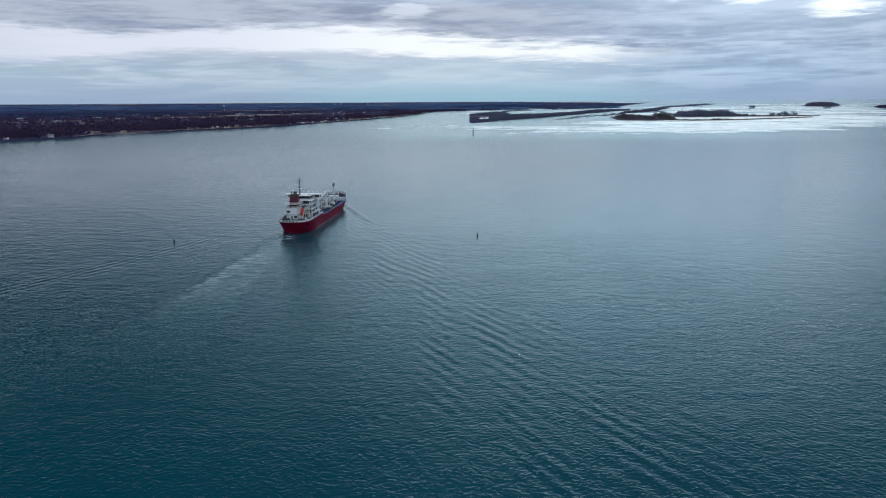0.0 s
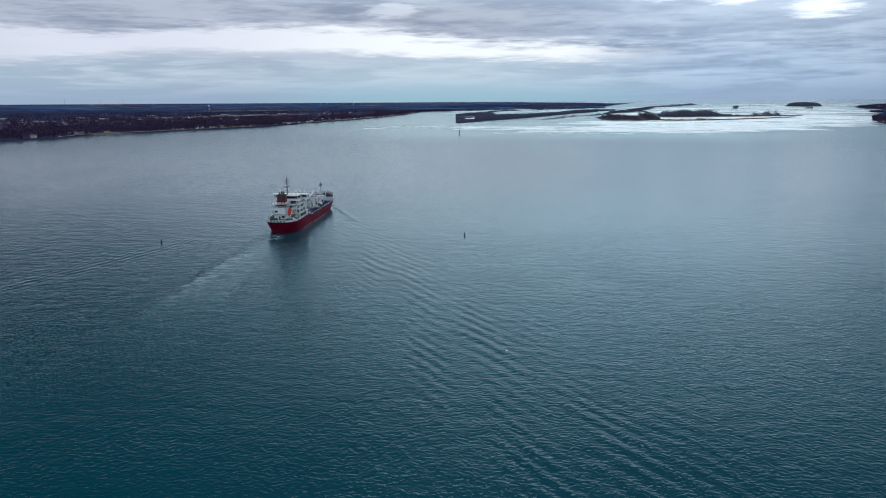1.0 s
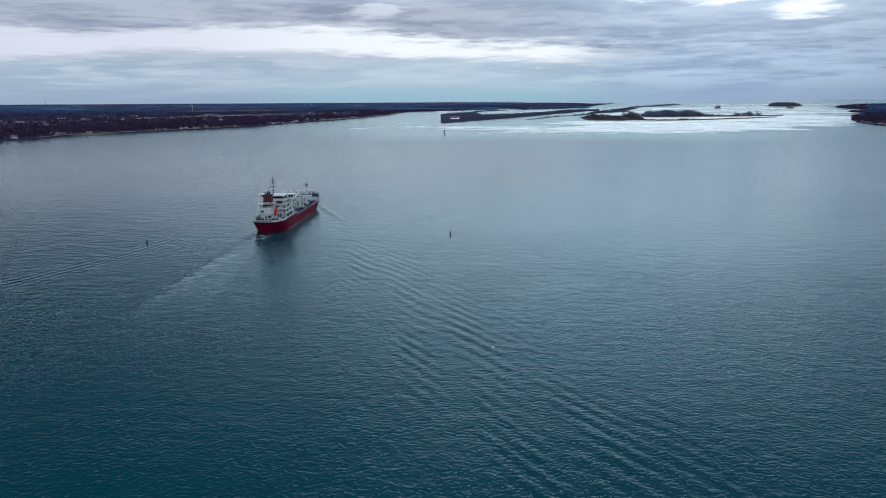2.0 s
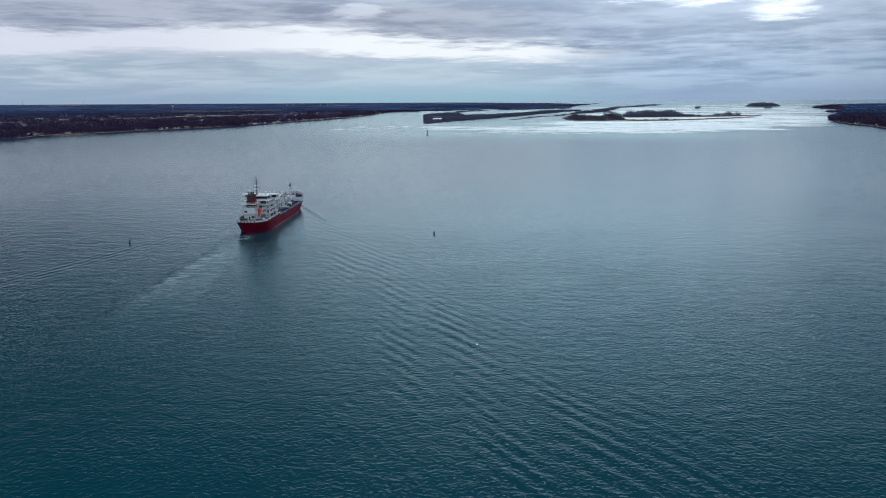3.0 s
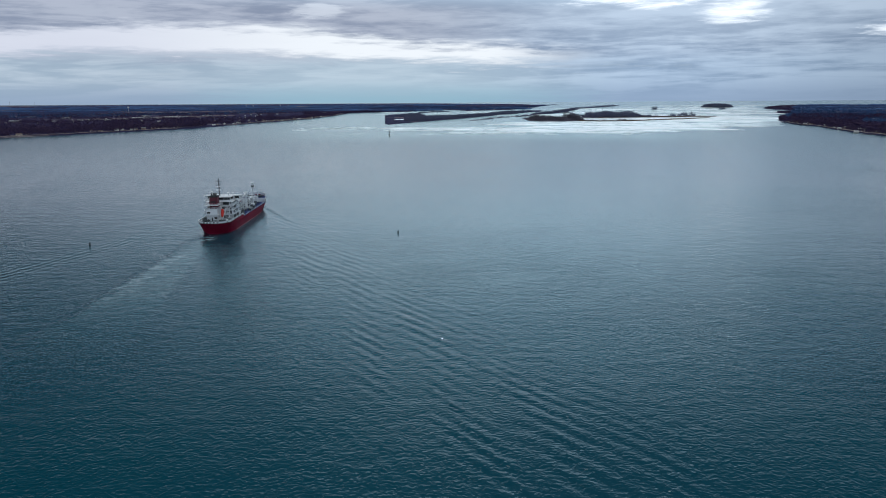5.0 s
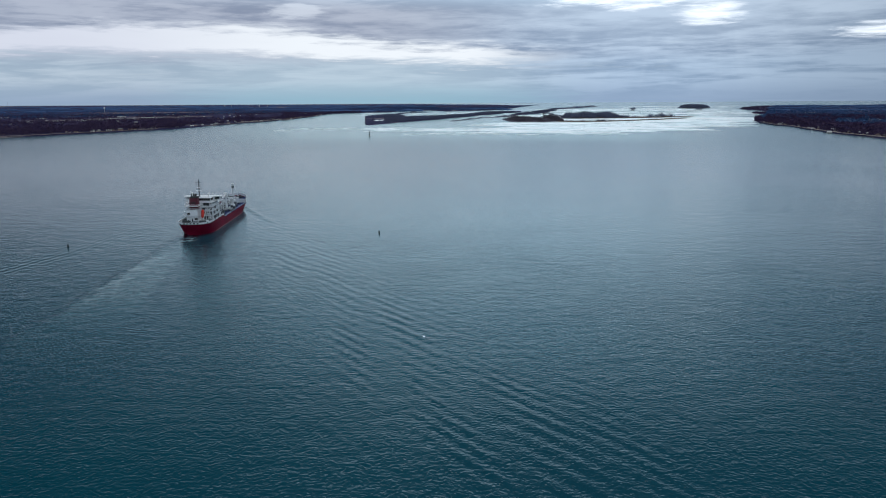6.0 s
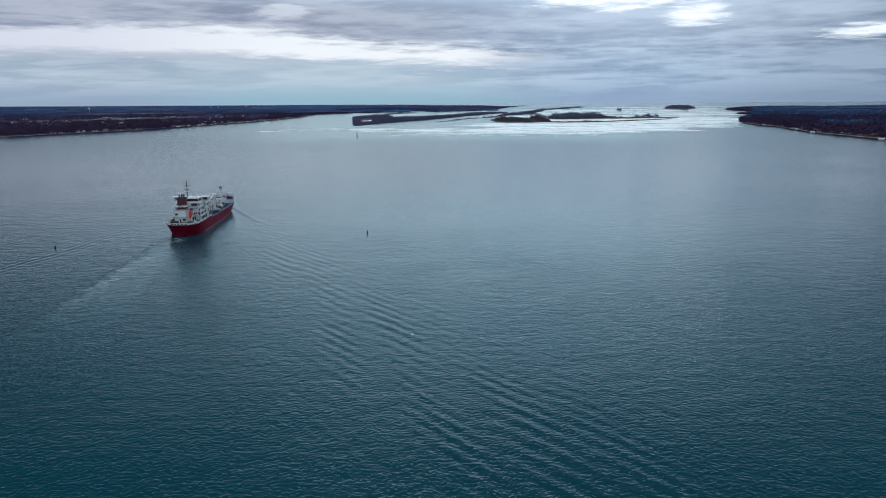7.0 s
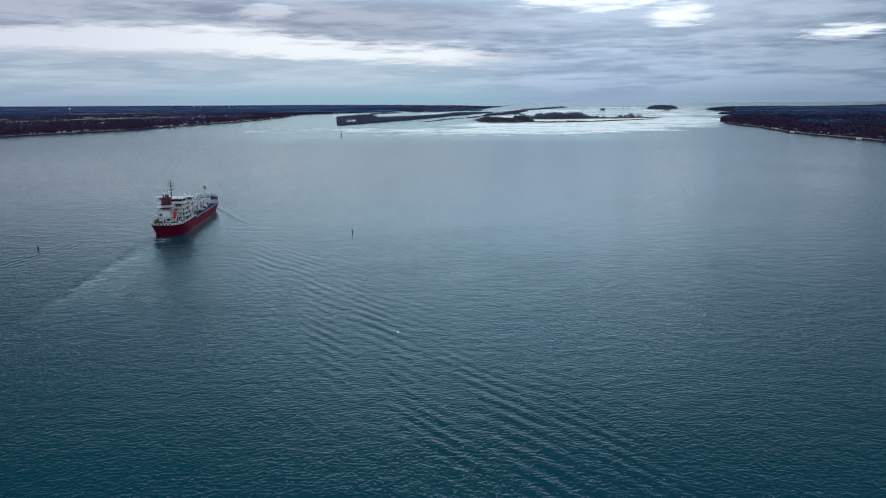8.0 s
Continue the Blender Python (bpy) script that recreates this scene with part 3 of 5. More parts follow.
dike_island = Land("ground_dike_island", [(2.25, 2760, 4450), (2.5, 2651, 4700), (3.2, 2740, 4850), (5.0, 3000, 4950), (5.6, 3090, 3900), (8.1, 3517, 4150),
    (10.4, 4128, 4800), (12.6, 4990, 6000), (13.7, 5641, 6500), (15.0, 6200, 6900)], 2.5, 31, 0.004, label="low island under bare winter woods")
snow_clearing = Land("ground_snow_clearing", [(3.0, 3300, 3320), (3.2, 3270, 3430), (3.45, 3330, 3390), (3.7, 3290, 3470), (3.85, 3400, 3430)], 3.6, 33, 0.01, mat=ICE, label="open snow-covered clearing in the woods")
dike_arm = Land("ground_dike_arm", [(4.6, 5150, 5300), (5.2, 5500, 5700), (6.3, 6150, 6350), (7.6, 6450, 6600)], 2.0, 37, 0.003, label="thin wooded spit of an island")
spit = Land("ground_spit", [(9.16, 3135, 3170), (9.7, 3200, 3290), (10.4, 3332, 3440), (11.7, 3745, 3860), (13.5, 4050, 4180), (14.5, 4300, 4450)], 1.5, 41, 0.004,
            mat=ISLE, label="narrow gravel spit with bare shrubs")
reed_island = Land("ground_reed_island", [(13.4, 3470, 3500), (13.97, 3060, 3650), (14.98, 2960, 3950), (16.8, 2950, 3900), (17.94, 3010, 3500), (18.5, 3060, 3150)], 1.2, 43, 0.005,
                   mat=ISLE, label="low marsh island under a brown thicket")
reed_loop = Land("ground_reed_loop", [(16.1, 6050, 6130), (16.6, 5750, 5900), (17.2, 4980, 5120), (17.8, 4330, 4460), (18.4, 3820, 3960), (19.0, 3540, 3700)], 1.2, 44, 0.003,
                 mat=ISLE, label="narrow curved bank enclosing an iced pond")
reed_front = Land("ground_reed_front", [(17.8, 3010, 3050), (19.5, 2965, 3010), (21.75, 3005, 3060), (23.9, 3180, 3240), (25.7, 3345, 3400), (27.8, 3640, 3665)], 1.0, 45, 0.004,
                  mat=ISLE, label="thin reedy bar along the ice")
reed_back = Land("ground_reed_back", [(18.0, 3640, 3800), (18.6, 3620, 4100), (20.4, 3590, 4200), (22.2, 3690, 4150), (23.9, 3720, 4000), (25.0, 3760, 3980), (26.2, 3860, 4060), (28.3, 3920, 3960)], 1.4, 47, 0.005,
                 mat=ISLE, label="wooded back of a marsh island")
chain_a = Land("ground_chain_island", [(14.0, 4430, 4700), (14.8, 4700, 5400), (16.4, 5300, 6200), (17.1, 6100, 6900), (17.9, 7600, 8200)], 2.0, 53, 0.004, label="low wooded island in a chain")
chain_b = Land("ground_chain_island_far", [(17.2, 8200, 8900), (18.5, 8900, 10300), (19.7, 10800, 12300), (21.0, 14500, 16000)], 2.0, 59, 0.003, label="far low wooded island in a chain")
round_island = Land("ground_round_island", [(27.0, 9800, 9900), (27.4, 9600, 10600), (28.2, 9500, 10900), (29.1, 9650, 10600), (29.5, 9900, 10000)], 3.0, 61, 0.003,
                    label="small round wooded island far out on the ice")


islet_a = Land("ground_islet", [(23.45, 7300, 7330), (23.55, 7270, 7400), (23.8, 7270, 7400), (23.9, 7300, 7330)], 1.0, 63, 0.0005, label="tiny wooded islet in the ice")
islet_b = Land("ground_islet_far", [(28.3, 7220, 7250), (28.45, 7180, 7330), (28.75, 7180, 7330), (28.9, 7220, 7250)], 1.0, 67, 0.0005, label="tiny wooded islet in the ice")


# ---------------------------------------------------------------- bare winter trees
def bare_tree(rng, limbs, twigs, sides=3):
    """A tapered trunk, limbs that fan out of it, and a haze of twig ends; 1 m tall. Triangles only."""
    v, f = [], []

    def bar(p, q, r0, r1):
        p, q = np.array(p), np.array(q)
        d = q - p
        d /= np.linalg.norm(d) + 1e-9
        a = np.cross(d, (0.3, 0.9, 0.2))
        a /= np.linalg.norm(a) + 1e-9
        b = np.cross(d, a)
        n = len(v)
        for c, r in ((p, r0), (q, r1)):
            for j in range(sides):
                w = 2 * math.pi * j / sides
                v.append(c + (a * math.cos(w) + b * math.sin(w)) * r)
        for j in range(sides):
            k = (j + 1) % sides
            f.append((n + j, n + k, n + sides + k))
            f.append((n + j, n + sides + k, n + sides + j))

    bar((0, 0, 0), (0.02, 0.01, 0.55), 0.030, 0.016)
    spread = rng.uniform(0.20, 0.34)
    tips = []
    for i in range(limbs):
        w, h = rng.uniform(0, 2 * math.pi), rng.uniform(0.18, 0.55)
        rr = spread * rng.uniform(0.5, 1.0)
        q = (math.cos(w) * rr, math.sin(w) * rr, h + rng.uniform(0.2, 0.45))
        bar((0.015 * h, 0, h), q, 0.013, 0.004)
        tips.append(q)
    while len(tips) < 5:
        w, rr = rng.uniform(0, 2 * math.pi), spread * rng.uniform(0.5, 1.2)
        tips.append((math.cos(w) * rr, math.sin(w) * rr, rng.uniform(0.5, 0.92)))
    for i in range(twigs):
        t = np.array(tips[i % len(tips)])
        c = t * rng.uniform(0.55, 1.08) + rng.normal(0, 0.06, 3)
        c[2] = min(max(c[2], 0.22), 1.0)
        e = rng.normal(0, 1, (3, 3)) * (np.array([0.055, 0.055, 0.085]) if limbs else np.array([0.11, 0.11, 0.10]))
        n = len(v)
        v.extend([c + e[0], c + e[1], c + e[2]])
        f.append((n, n + 1, n + 2))
    return np.array(v), np.array(f)


def woodland(name, places, sizes, seed, label, limbs=5, twigs=26, mat=WOOD_FAR, kinds=7, category="woodland"):
    """Many trees, of several kinds, as one stand."""
    rng = np.random.default_rng(seed)
    shapes = [bare_tree(rng, limbs, twigs) for _ in range(kinds)]
    pick = rng.integers(0, kinds, len(places))
    vs, fs, base = [], [], 0
    for i, (sv, sf) in enumerate(shapes):
        at, size = places[pick == i], sizes[pick == i]
        if not len(at):
            continue
        w = rng.uniform(0, 2 * math.pi, len(at))
        c, s = np.cos(w)[:, None], np.sin(w)[:, None]
        wide = rng.uniform(0.8, 1.5, len(at))[:, None]
        x = (sv[None, :, 0] * c - sv[None, :, 1] * s) * size[:, None] * wide
        y = (sv[None, :, 0] * s + sv[None, :, 1] * c) * size[:, None] * wide
        z = sv[None, :, 2] * size[:, None]
        p = np.stack([x + at[:, :1], y + at[:, 1:2], z + at[:, 2:3]], -1).reshape(-1, 3)
        vs.append(lay(p))
        fs.append((sf[None] + (np.arange(len(at)) * len(sv))[:, None, None]).reshape(-1, 3) + base)
        base += len(p)
    ob = sheet(name, np.concatenate(vs), np.concatenate(fs), mat, smooth=False)
    return tagged(ob, label, category, kind="stuff")


def scatter(land, az0, az1, n, seed, near=0.0, depth=1.0, max_d=1e9, z=None, keep=None, log=False):
    """Places on a piece of land, from a share of its depth."""
    rng = np.random.default_rng(seed)
    az = rng.uniform(az0, az1, n)
    lo, hi = land.shores(az)
    hi = np.minimum(hi, max_d)
    t = rng.uniform(0, 1, n) * depth
    d = lo + near
    d = d * (hi / d) ** t if log else d + (hi - near - d) * t
    ok = d < hi - 2
    if keep is not None:
        ok &= keep(az, d, rng)
    az, d = az[ok], d[ok]
    x, y = polar(az, d)
    return np.stack([x, y, np.full_like(x, land.height - 0.4 if z is None else z)], -1)


def town(az, d):
    """Open ground of the town and its fields."""
    return (((az > -22.0) & (az < -10.0) & (np.abs(d - 4050 - 60 * (az + 20)) < 230)) | ((az > -33) & (az < -24.5) & (np.abs(d - 3620) < 130))
            | ((az > -19.5) & (az < -9.5) & (np.abs(d - 7250) < 330)))


def clearings(az, d, rng):
    """Woods broken by fields and streets."""
    a = soft_noise(az * 1.1 + 7, 5, 3) + soft_noise(np.log(d) * 14, 6, 3) + 0.5 * soft_noise(az * 3 + np.log(d) * 22, 8, 2)
    return (a < rng.uniform(-0.1, 0.9, len(az))) & (~town(az, d) | (rng.uniform(0, 1, len(az)) < 0.25))


def thinned(az, d, rng):
    """Dense woods with a few open patches."""
    a = soft_noise(az * 1.6 + 17, 15, 3) + soft_noise(np.log(d) * 11, 16, 3)
    return (a < rng.uniform(0.35, 1.3, len(az))) & ~((np.abs(az - 39.4) < 1.6) & (np.abs(d - 3000) < 330))


def sizes(n, lo, hi, seed):
    return np.random.default_rng(seed).uniform(lo, hi, n) * np.random.default_rng(seed + 1).uniform(0.8, 1.1, n)


def plant(name, land, az0, az1, n, seed, lo, hi, label, limbs=5, twigs=26, mat=WOOD_FAR, ragged=0.0, dome=0.0, **kw):
    """Woods on a piece of land; ragged: how much the stand's height wanders, with low ends and gaps."""
    p = scatter(land, az0, az1, n, seed, **kw)
    s = sizes(len(p), lo, hi, seed + 9)
    if ragged:
        az = np.degrees(np.arctan2(p[:, 0], p[:, 1]))
        d = np.hypot(p[:, 0], p[:, 1])
        s *= np.clip(1 - ragged * 0.55 + ragged * 0.8 * soft_noise(az * 2.6 + d * 0.004, seed + 4, 4), 0.16, 1.3)
        s *= np.clip(0.2 + 6 * np.minimum(az - az0, az1 - az) / (az1 - az0), 0.2, 1)
        near, far = land.shores(az)
        s *= np.clip(0.6 + np.minimum(d - near, far - d) / 60, 0.6, 1)
        if dome:
            s *= np.clip(1 - np.abs(2 * (az - az0) / (az1 - az0) - 1) ** 2.5, 0.02, 1) ** dome
        ok = s > 0.2 * lo
        p, s = p[ok], s[ok]
    return woodland(name, p, s, seed, label, limbs, twigs, mat)


plant("woodland_left_shore", left_bank, -40, -1.5, 5200, 101, 9, 17, "bare purple-brown winter trees along a river bank", 5, 30, near=30, max_d=5500, depth=0.28, log=True, keep=clearings)
plant("woodland_left", left_bank, -40, 4, 26000, 103, 8, 15, "bare winter woods broken by fields and streets", 0, 15, near=60, max_d=6500, log=True, keep=clearings)
plant("woodland_left_far", left_bank, -40, 8, 20000, 104, 10, 17, "far woods tinted haze-blue behind the fields", 0, 13, mat=FOREST_HAZED, near=2600, max_d=24000, log=True, keep=lambda az, d, rng: ~town(az, d))
plant("woodland_far_shore", left_bank, 0.5, 16.2, 5000, 107, 14, 25, "far belt of haze-tinted woods behind the islands", 0, 14, mat=FOREST_HAZED, ragged=0.45, near=20, max_d=30000, depth=0.4, log=True)
plant("woodland_right", right_bank, 32.6, 50, 16000, 109, 8, 16, "dense bare purple-brown winter woods", 0, 17, near=120, max_d=4300, log=True, keep=thinned)
plant("woodland_right_far", right_bank, 33.0, 50, 11000, 110, 9, 17, "far woods tinted haze-blue behind the bank", 0, 15, mat=FOREST_HAZED, near=800, max_d=16000, log=True)
plant("woodland_right_shore", right_bank, 32.6, 48, 1100, 113, 5, 13, "bare trees round waterside cottages", 5, 30, near=12, depth=0.05, max_d=9000, log=True)
plant("woodland_right_point", right_point, 31.47, 33.7, 1500, 117, 10, 17, "dark woods on a far point of land", 0, 14, near=10, ragged=0.3)
plant("woodland_right_spit", right_spit, 32.32, 33.5, 420, 119, 7, 12, "bare trees on a thin spit", 0, 16, near=5, ragged=0.4)
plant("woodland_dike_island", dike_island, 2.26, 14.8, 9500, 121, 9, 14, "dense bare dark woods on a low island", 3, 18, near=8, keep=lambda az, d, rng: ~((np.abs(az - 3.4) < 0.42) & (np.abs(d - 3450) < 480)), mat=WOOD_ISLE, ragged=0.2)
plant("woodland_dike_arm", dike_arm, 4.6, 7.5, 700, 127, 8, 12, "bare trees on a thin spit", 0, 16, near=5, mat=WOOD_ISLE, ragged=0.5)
plant("shrubs_spit", spit, 9.3, 14.4, 800, 131, 4, 9, "bare shrubs on a gravel spit", 3, 18, near=4, mat=WOOD_ISLE, ragged=0.9)
plant("woodland_reed_island", reed_island, 13.42, 18.4, 2000, 133, 13, 26, "bare brown thicket on a marsh island", 4, 20, near=6, mat=THICKET, ragged=0.65)
plant("woodland_reed_loop", reed_loop, 16.1, 19.0, 420, 134, 7, 13, "row of bare trees on a curved bank", 3, 18, near=5, mat=WOOD_ISLE, ragged=0.3)
plant("shrubs_reed_front", reed_front, 17.9, 24.5, 330, 137, 2.5, 8, "scattered bare shrubs along a reedy bar", 4, 18, near=3, mat=THICKET, ragged=0.8)
plant("shrubs_reed_bar", reed_front, 17.85, 22.5, 420, 138, 7, 15, "bare brown brush on a marsh bar", 4, 18, near=3, mat=THICKET, ragged=0.5)
plant("woodland_reed_back", reed_back, 18.1, 22.8, 460, 139, 26, 40, "open stand of tall bare trees on a marsh island", 7, 14, near=10, mat=WOOD_ISLE, ragged=0.2)
plant("woodland_reed_low", reed_back, 18.3, 24.2, 700, 140, 9, 21, "bare undergrowth below taller trees", 4, 18, near=8, mat=WOOD_ISLE, ragged=0.4)
plant("woodland_reed_point", reed_back, 24.6, 27.0, 110, 141, 14, 26, "open stand of bare trees on a marsh point", 7, 22, near=10, mat=WOOD_ISLE, ragged=0.4)
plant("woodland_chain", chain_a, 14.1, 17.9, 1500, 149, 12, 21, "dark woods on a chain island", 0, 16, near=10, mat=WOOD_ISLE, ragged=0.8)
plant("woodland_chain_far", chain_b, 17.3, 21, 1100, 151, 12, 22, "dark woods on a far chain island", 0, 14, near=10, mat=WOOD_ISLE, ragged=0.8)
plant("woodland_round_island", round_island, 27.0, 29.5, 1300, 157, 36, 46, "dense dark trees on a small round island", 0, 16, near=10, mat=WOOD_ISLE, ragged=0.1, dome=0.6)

plant("trees_islet", islet_a, 23.5, 23.88, 26, 161, 20, 30, "cluster of bare trees on a tiny islet", 6, 24, mat=WOOD_ISLE)
plant("trees_islet_far", islet_b, 28.38, 28.85, 30, 163, 16, 26, "cluster of bare trees on a tiny islet", 6, 24, mat=WOOD_ISLE)


def reed_bed(name, land, az0, az1, n, seed, lo, hi, label):
    """Dry reeds: thin upright blades in tufts."""
    p = scatter(land, az0, az1, n, seed, near=3)
    rng = np.random.default_rng(seed)
    v, f = [], []
    for i in range(len(p)):
        h, w, a = rng.uniform(lo, hi), rng.uniform(1.5, 4.0), rng.uniform(0, math.pi)
        for j in range(3):
            t = a + j * 1.05
            c, q = p[i] + (rng.normal(0, 3), rng.normal(0, 3), 0), len(v)
            v += [c + (math.cos(t) * w, math.sin(t) * w, 0), c - (math.cos(t) * w, math.sin(t) * w, 0), c + (0.3, 0.2, h)]
            f.append((q, q + 1, q + 2))
    ob = sheet(name, lay(np.array(v)), np.array(f), REED, smooth=False)
    tagged(ob, label, "reeds", kind="stuff")


reed_bed("reeds_marsh", reed_front, 18.0, 27.7, 1500, 167, 2, 4, "bed of dry brown reeds along a marsh shore")
reed_bed("reeds_marsh_back", reed_back, 19.0, 28.2, 900, 169, 2, 4, "bed of dry brown reeds behind the marsh")


def forest_belts(name, rows, seed, label):
    """Far woods as banks with an uneven top. rows: bearings, distance, depth and height."""
    rng = np.random.default_rng(seed)
    vs, fs, n = [], [], 0
    for az0, az1, d, deep, high in rows:
        az = np.arange(az0, az1, 0.035)
        top = high * (0.75 + 0.2 * soft_noise(az * 6 + d, seed + int(d) % 97, 4)) * np.clip(8 * np.minimum(az - az0, az1 - az) + 0.05, 0, 1) ** 0.5
        top *= np.clip(1.3 + 1.6 * soft_noise(az * 0.7 + d * 0.01, seed + 5, 3), 0.12, 1)
        wob = 0.03 * d * soft_noise(az * 0.8, seed + int(d) % 31, 3)
        for off, h in ((0, 0 * top), (0.004 * d, top * 0.85), (0.5 * deep, top), (deep, top * 0.9), (deep + 0.004 * d, 0 * top)):
            x, y = polar(az, d + wob + off)
            vs.append(np.stack([x, y, 1.5 + h * rng.uniform(0.9, 1.1, len(az))], -1))
        fs.append(grid_faces(5, len(az)) + n)
        n += 5 * len(az)
    ob = sheet(name, lay(np.concatenate(vs)), np.concatenate(fs), FOREST_HAZED, smooth=False)
    return tagged(ob, label, "woodland", kind="stuff")


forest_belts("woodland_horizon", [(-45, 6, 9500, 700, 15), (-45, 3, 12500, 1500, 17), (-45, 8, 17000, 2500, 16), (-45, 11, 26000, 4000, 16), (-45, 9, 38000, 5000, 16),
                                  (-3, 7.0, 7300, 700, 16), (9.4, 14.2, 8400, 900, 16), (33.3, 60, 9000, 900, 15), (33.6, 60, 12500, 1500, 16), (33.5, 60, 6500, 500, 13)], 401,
             "far haze-tinted woods towards the horizon")


# ---------------------------------------------------------------- ice
def floes(name, rows, seed, label, thick=0.25):
    """Flat ragged plates of ice, long across the wind. rows: bearing and distance ranges, count and size range."""
    rng = np.random.default_rng(seed)
    vs, fs, n = [], [], 0
    for az0, az1, d0, d1, count, lo, hi in rows:
        for _ in range(count):
            az, d = rng.uniform(az0, az1), rng.uniform(d0, d1)
            size, m = lo * (hi / lo) ** rng.uniform(0, 1), 11
            cx, cy = polar(az, d)
            w = np.linspace(0, 2 * math.pi, m, endpoint=False) + rng.uniform(-0.2, 0.2, m)
            r = size * rng.uniform(0.55, 1.0, m)
            ca, sa = math.cos(radians(az)), math.sin(radians(az))
            lx, ly = np.cos(w) * r, np.sin(w) * r * rng.uniform(0.16, 0.5)
            x, y = cx + lx * ca + ly * sa, cy - lx * sa + ly * ca
            top = thick * rng.uniform(0.6, 1.6)
            ring = np.stack([x, y, np.full(m, top)], -1)
            low = np.stack([x + (x - cx) * 0.015, y + (y - cy) * 0.015, np.full(m, -0.3)], -1)
            vs.append(np.concatenate([ring, low, [[cx, cy, top + 0.05]]]))
            for i in range(m):
                j = (i + 1) % m
                fs += [(n + i, n + j, n + 2 * m), (n + m + i, n + m + j, n + j), (n + m + i, n + j, n + i)]
            n += 2 * m + 1
    ob = sheet(name, lay(np.concatenate(vs)), np.array(fs), ICE, smooth=False)
    return tagged(ob, label, "ice", kind="stuff")


floes("drift_ice_band", [(5, 24, 1790, 1890, 60, 5, 26), (8, 23, 1880, 2150, 260, 10, 60), (3, 16, 2050, 2300, 210, 10, 70), (-5, 6, 2180, 2400, 80, 8, 45), (13, 25, 1950, 2350, 170, 15, 110), (15, 27, 2100, 2650, 420, 16, 170), (13, 24, 2550, 2950, 300, 18, 160), (24, 32, 2400, 3000, 150, 14, 110)], 71,
      "band of broken white drift ice on the river")
floes("drift_ice_islands", [(18, 32.4, 2950, 3900, 420, 24, 200), (18.2, 27, 3030, 3600, 320, 24, 170), (17, 32, 3900, 6500, 380, 30, 220), (17, 31.5, 6500, 9500, 210, 50, 380), (21, 31.4, 9500, 16000, 60, 120, 600), (9, 16, 3900, 6500, 90, 20, 90),
      (2, 12, 4400, 6500, 60, 30, 120), (14.5, 18, 3950, 4700, 130, 25, 110)], 73,
      "white snow-covered ice between the islands")


# ---------------------------------------------------------------- the tanker
HULL_RED = material("hull_red", (0.20, 0.006, 0.030), 0.55, var=0.3, scale=0.25, streak=0.75, dirt=(0.10, 0.008, 0.020), sheen=0.10)
SHIP_WHITE = material("ship_white", (0.70, 0.73, 0.76), 0.5, var=0.1, scale=0.4, streak=0.40, dirt=(0.33, 0.28, 0.25), sheen=0.3)
LINE_PINK = material("waterline_pink", (0.50, 0.30, 0.30), 0.7, var=0.3, scale=0.3)
MAST_GREY = material("mast_grey", (0.13, 0.14, 0.16), 0.6, var=0.2)
DECK_BLUE = material("deck_blue", (0.012, 0.026, 0.10), 0.7, var=0.3, scale=0.3, sheen=0.1)
DECK_GREY = material("deck_grey", (0.16, 0.19, 0.20), 0.7, var=0.3, scale=0.3)
FUNNEL_RED = material("funnel_red", (0.11, 0.006, 0.022), 0.45, var=0.15, scale=0.3, streak=0.3, dirt=(0.03, 0.02, 0.02))
BLACK = material("soot_black", (0.018, 0.018, 0.02), 0.6, var=0.3)
ORANGE = material("lifeboat_orange", (0.62, 0.028, 0.014), 0.4, var=0.1)
PIPE = material("pipe_grey", (0.34, 0.37, 0.39), 0.5, metal=0.0, var=0.2)
DARK_STEEL = material("dark_steel", (0.05, 0.06, 0.07), 0.5, metal=0.3, var=0.3)
GLASS = material("window_glass", (0.015, 0.02, 0.025), 0.08, var=0.1)


def rail(shape, points, high=1.05, gap=2.0, thick=0.035):
    """Posts and three bars along a line of points."""
    for p, q in zip(points[:-1], points[1:]):
        p, q = Vector(p), Vector(q)
        n = max(1, round((q - p).length / gap))
        for i in range(n + 1):
            a = p.lerp(q, i / n)
            shape.tube([a, a + Vector((0, 0, high))], thick, 4)
        for h in (high, high * 0.66, high * 0.33):
            shape.tube([p + Vector((0, 0, h)), q + Vector((0, 0, h))], thick, 4)
    return shape


def hull_lines(s):
    """Half-breadths at keel, water, mid and deck, and the deck's height, for s from 0 (stern) to 1 (bow)."""
    deck = 10.2 * (0.40 + 0.60 * math.sin(min(1, s / 0.07) * math.pi / 2) ** 0.62)
    if s > 0.80:
        deck *= max(0.0, 1 - ((s - 0.80) / 0.20) ** 2.3) ** 0.8
    wl = 10.2 * (0.26 + 0.74 * math.sin(min(1, s / 0.17) * math.pi / 2) ** 0.75)
    if s > 0.70:
        wl *= max(0.0, 1 - ((s - 0.70) / 0.285) ** 1.7) if s < 0.985 else 0.0
    y = -64 + 128 * s
    top = 7.5 if y < -27 else 7.5 - 1.9 * min(1, (y + 27) / 4) if y < 42 else 5.6 + 3.0 * min(1, (y - 42) / 6)
    if y > 48:
        top += 0.8 * ((y - 48) / 16) ** 1.5
    return wl, deck, top


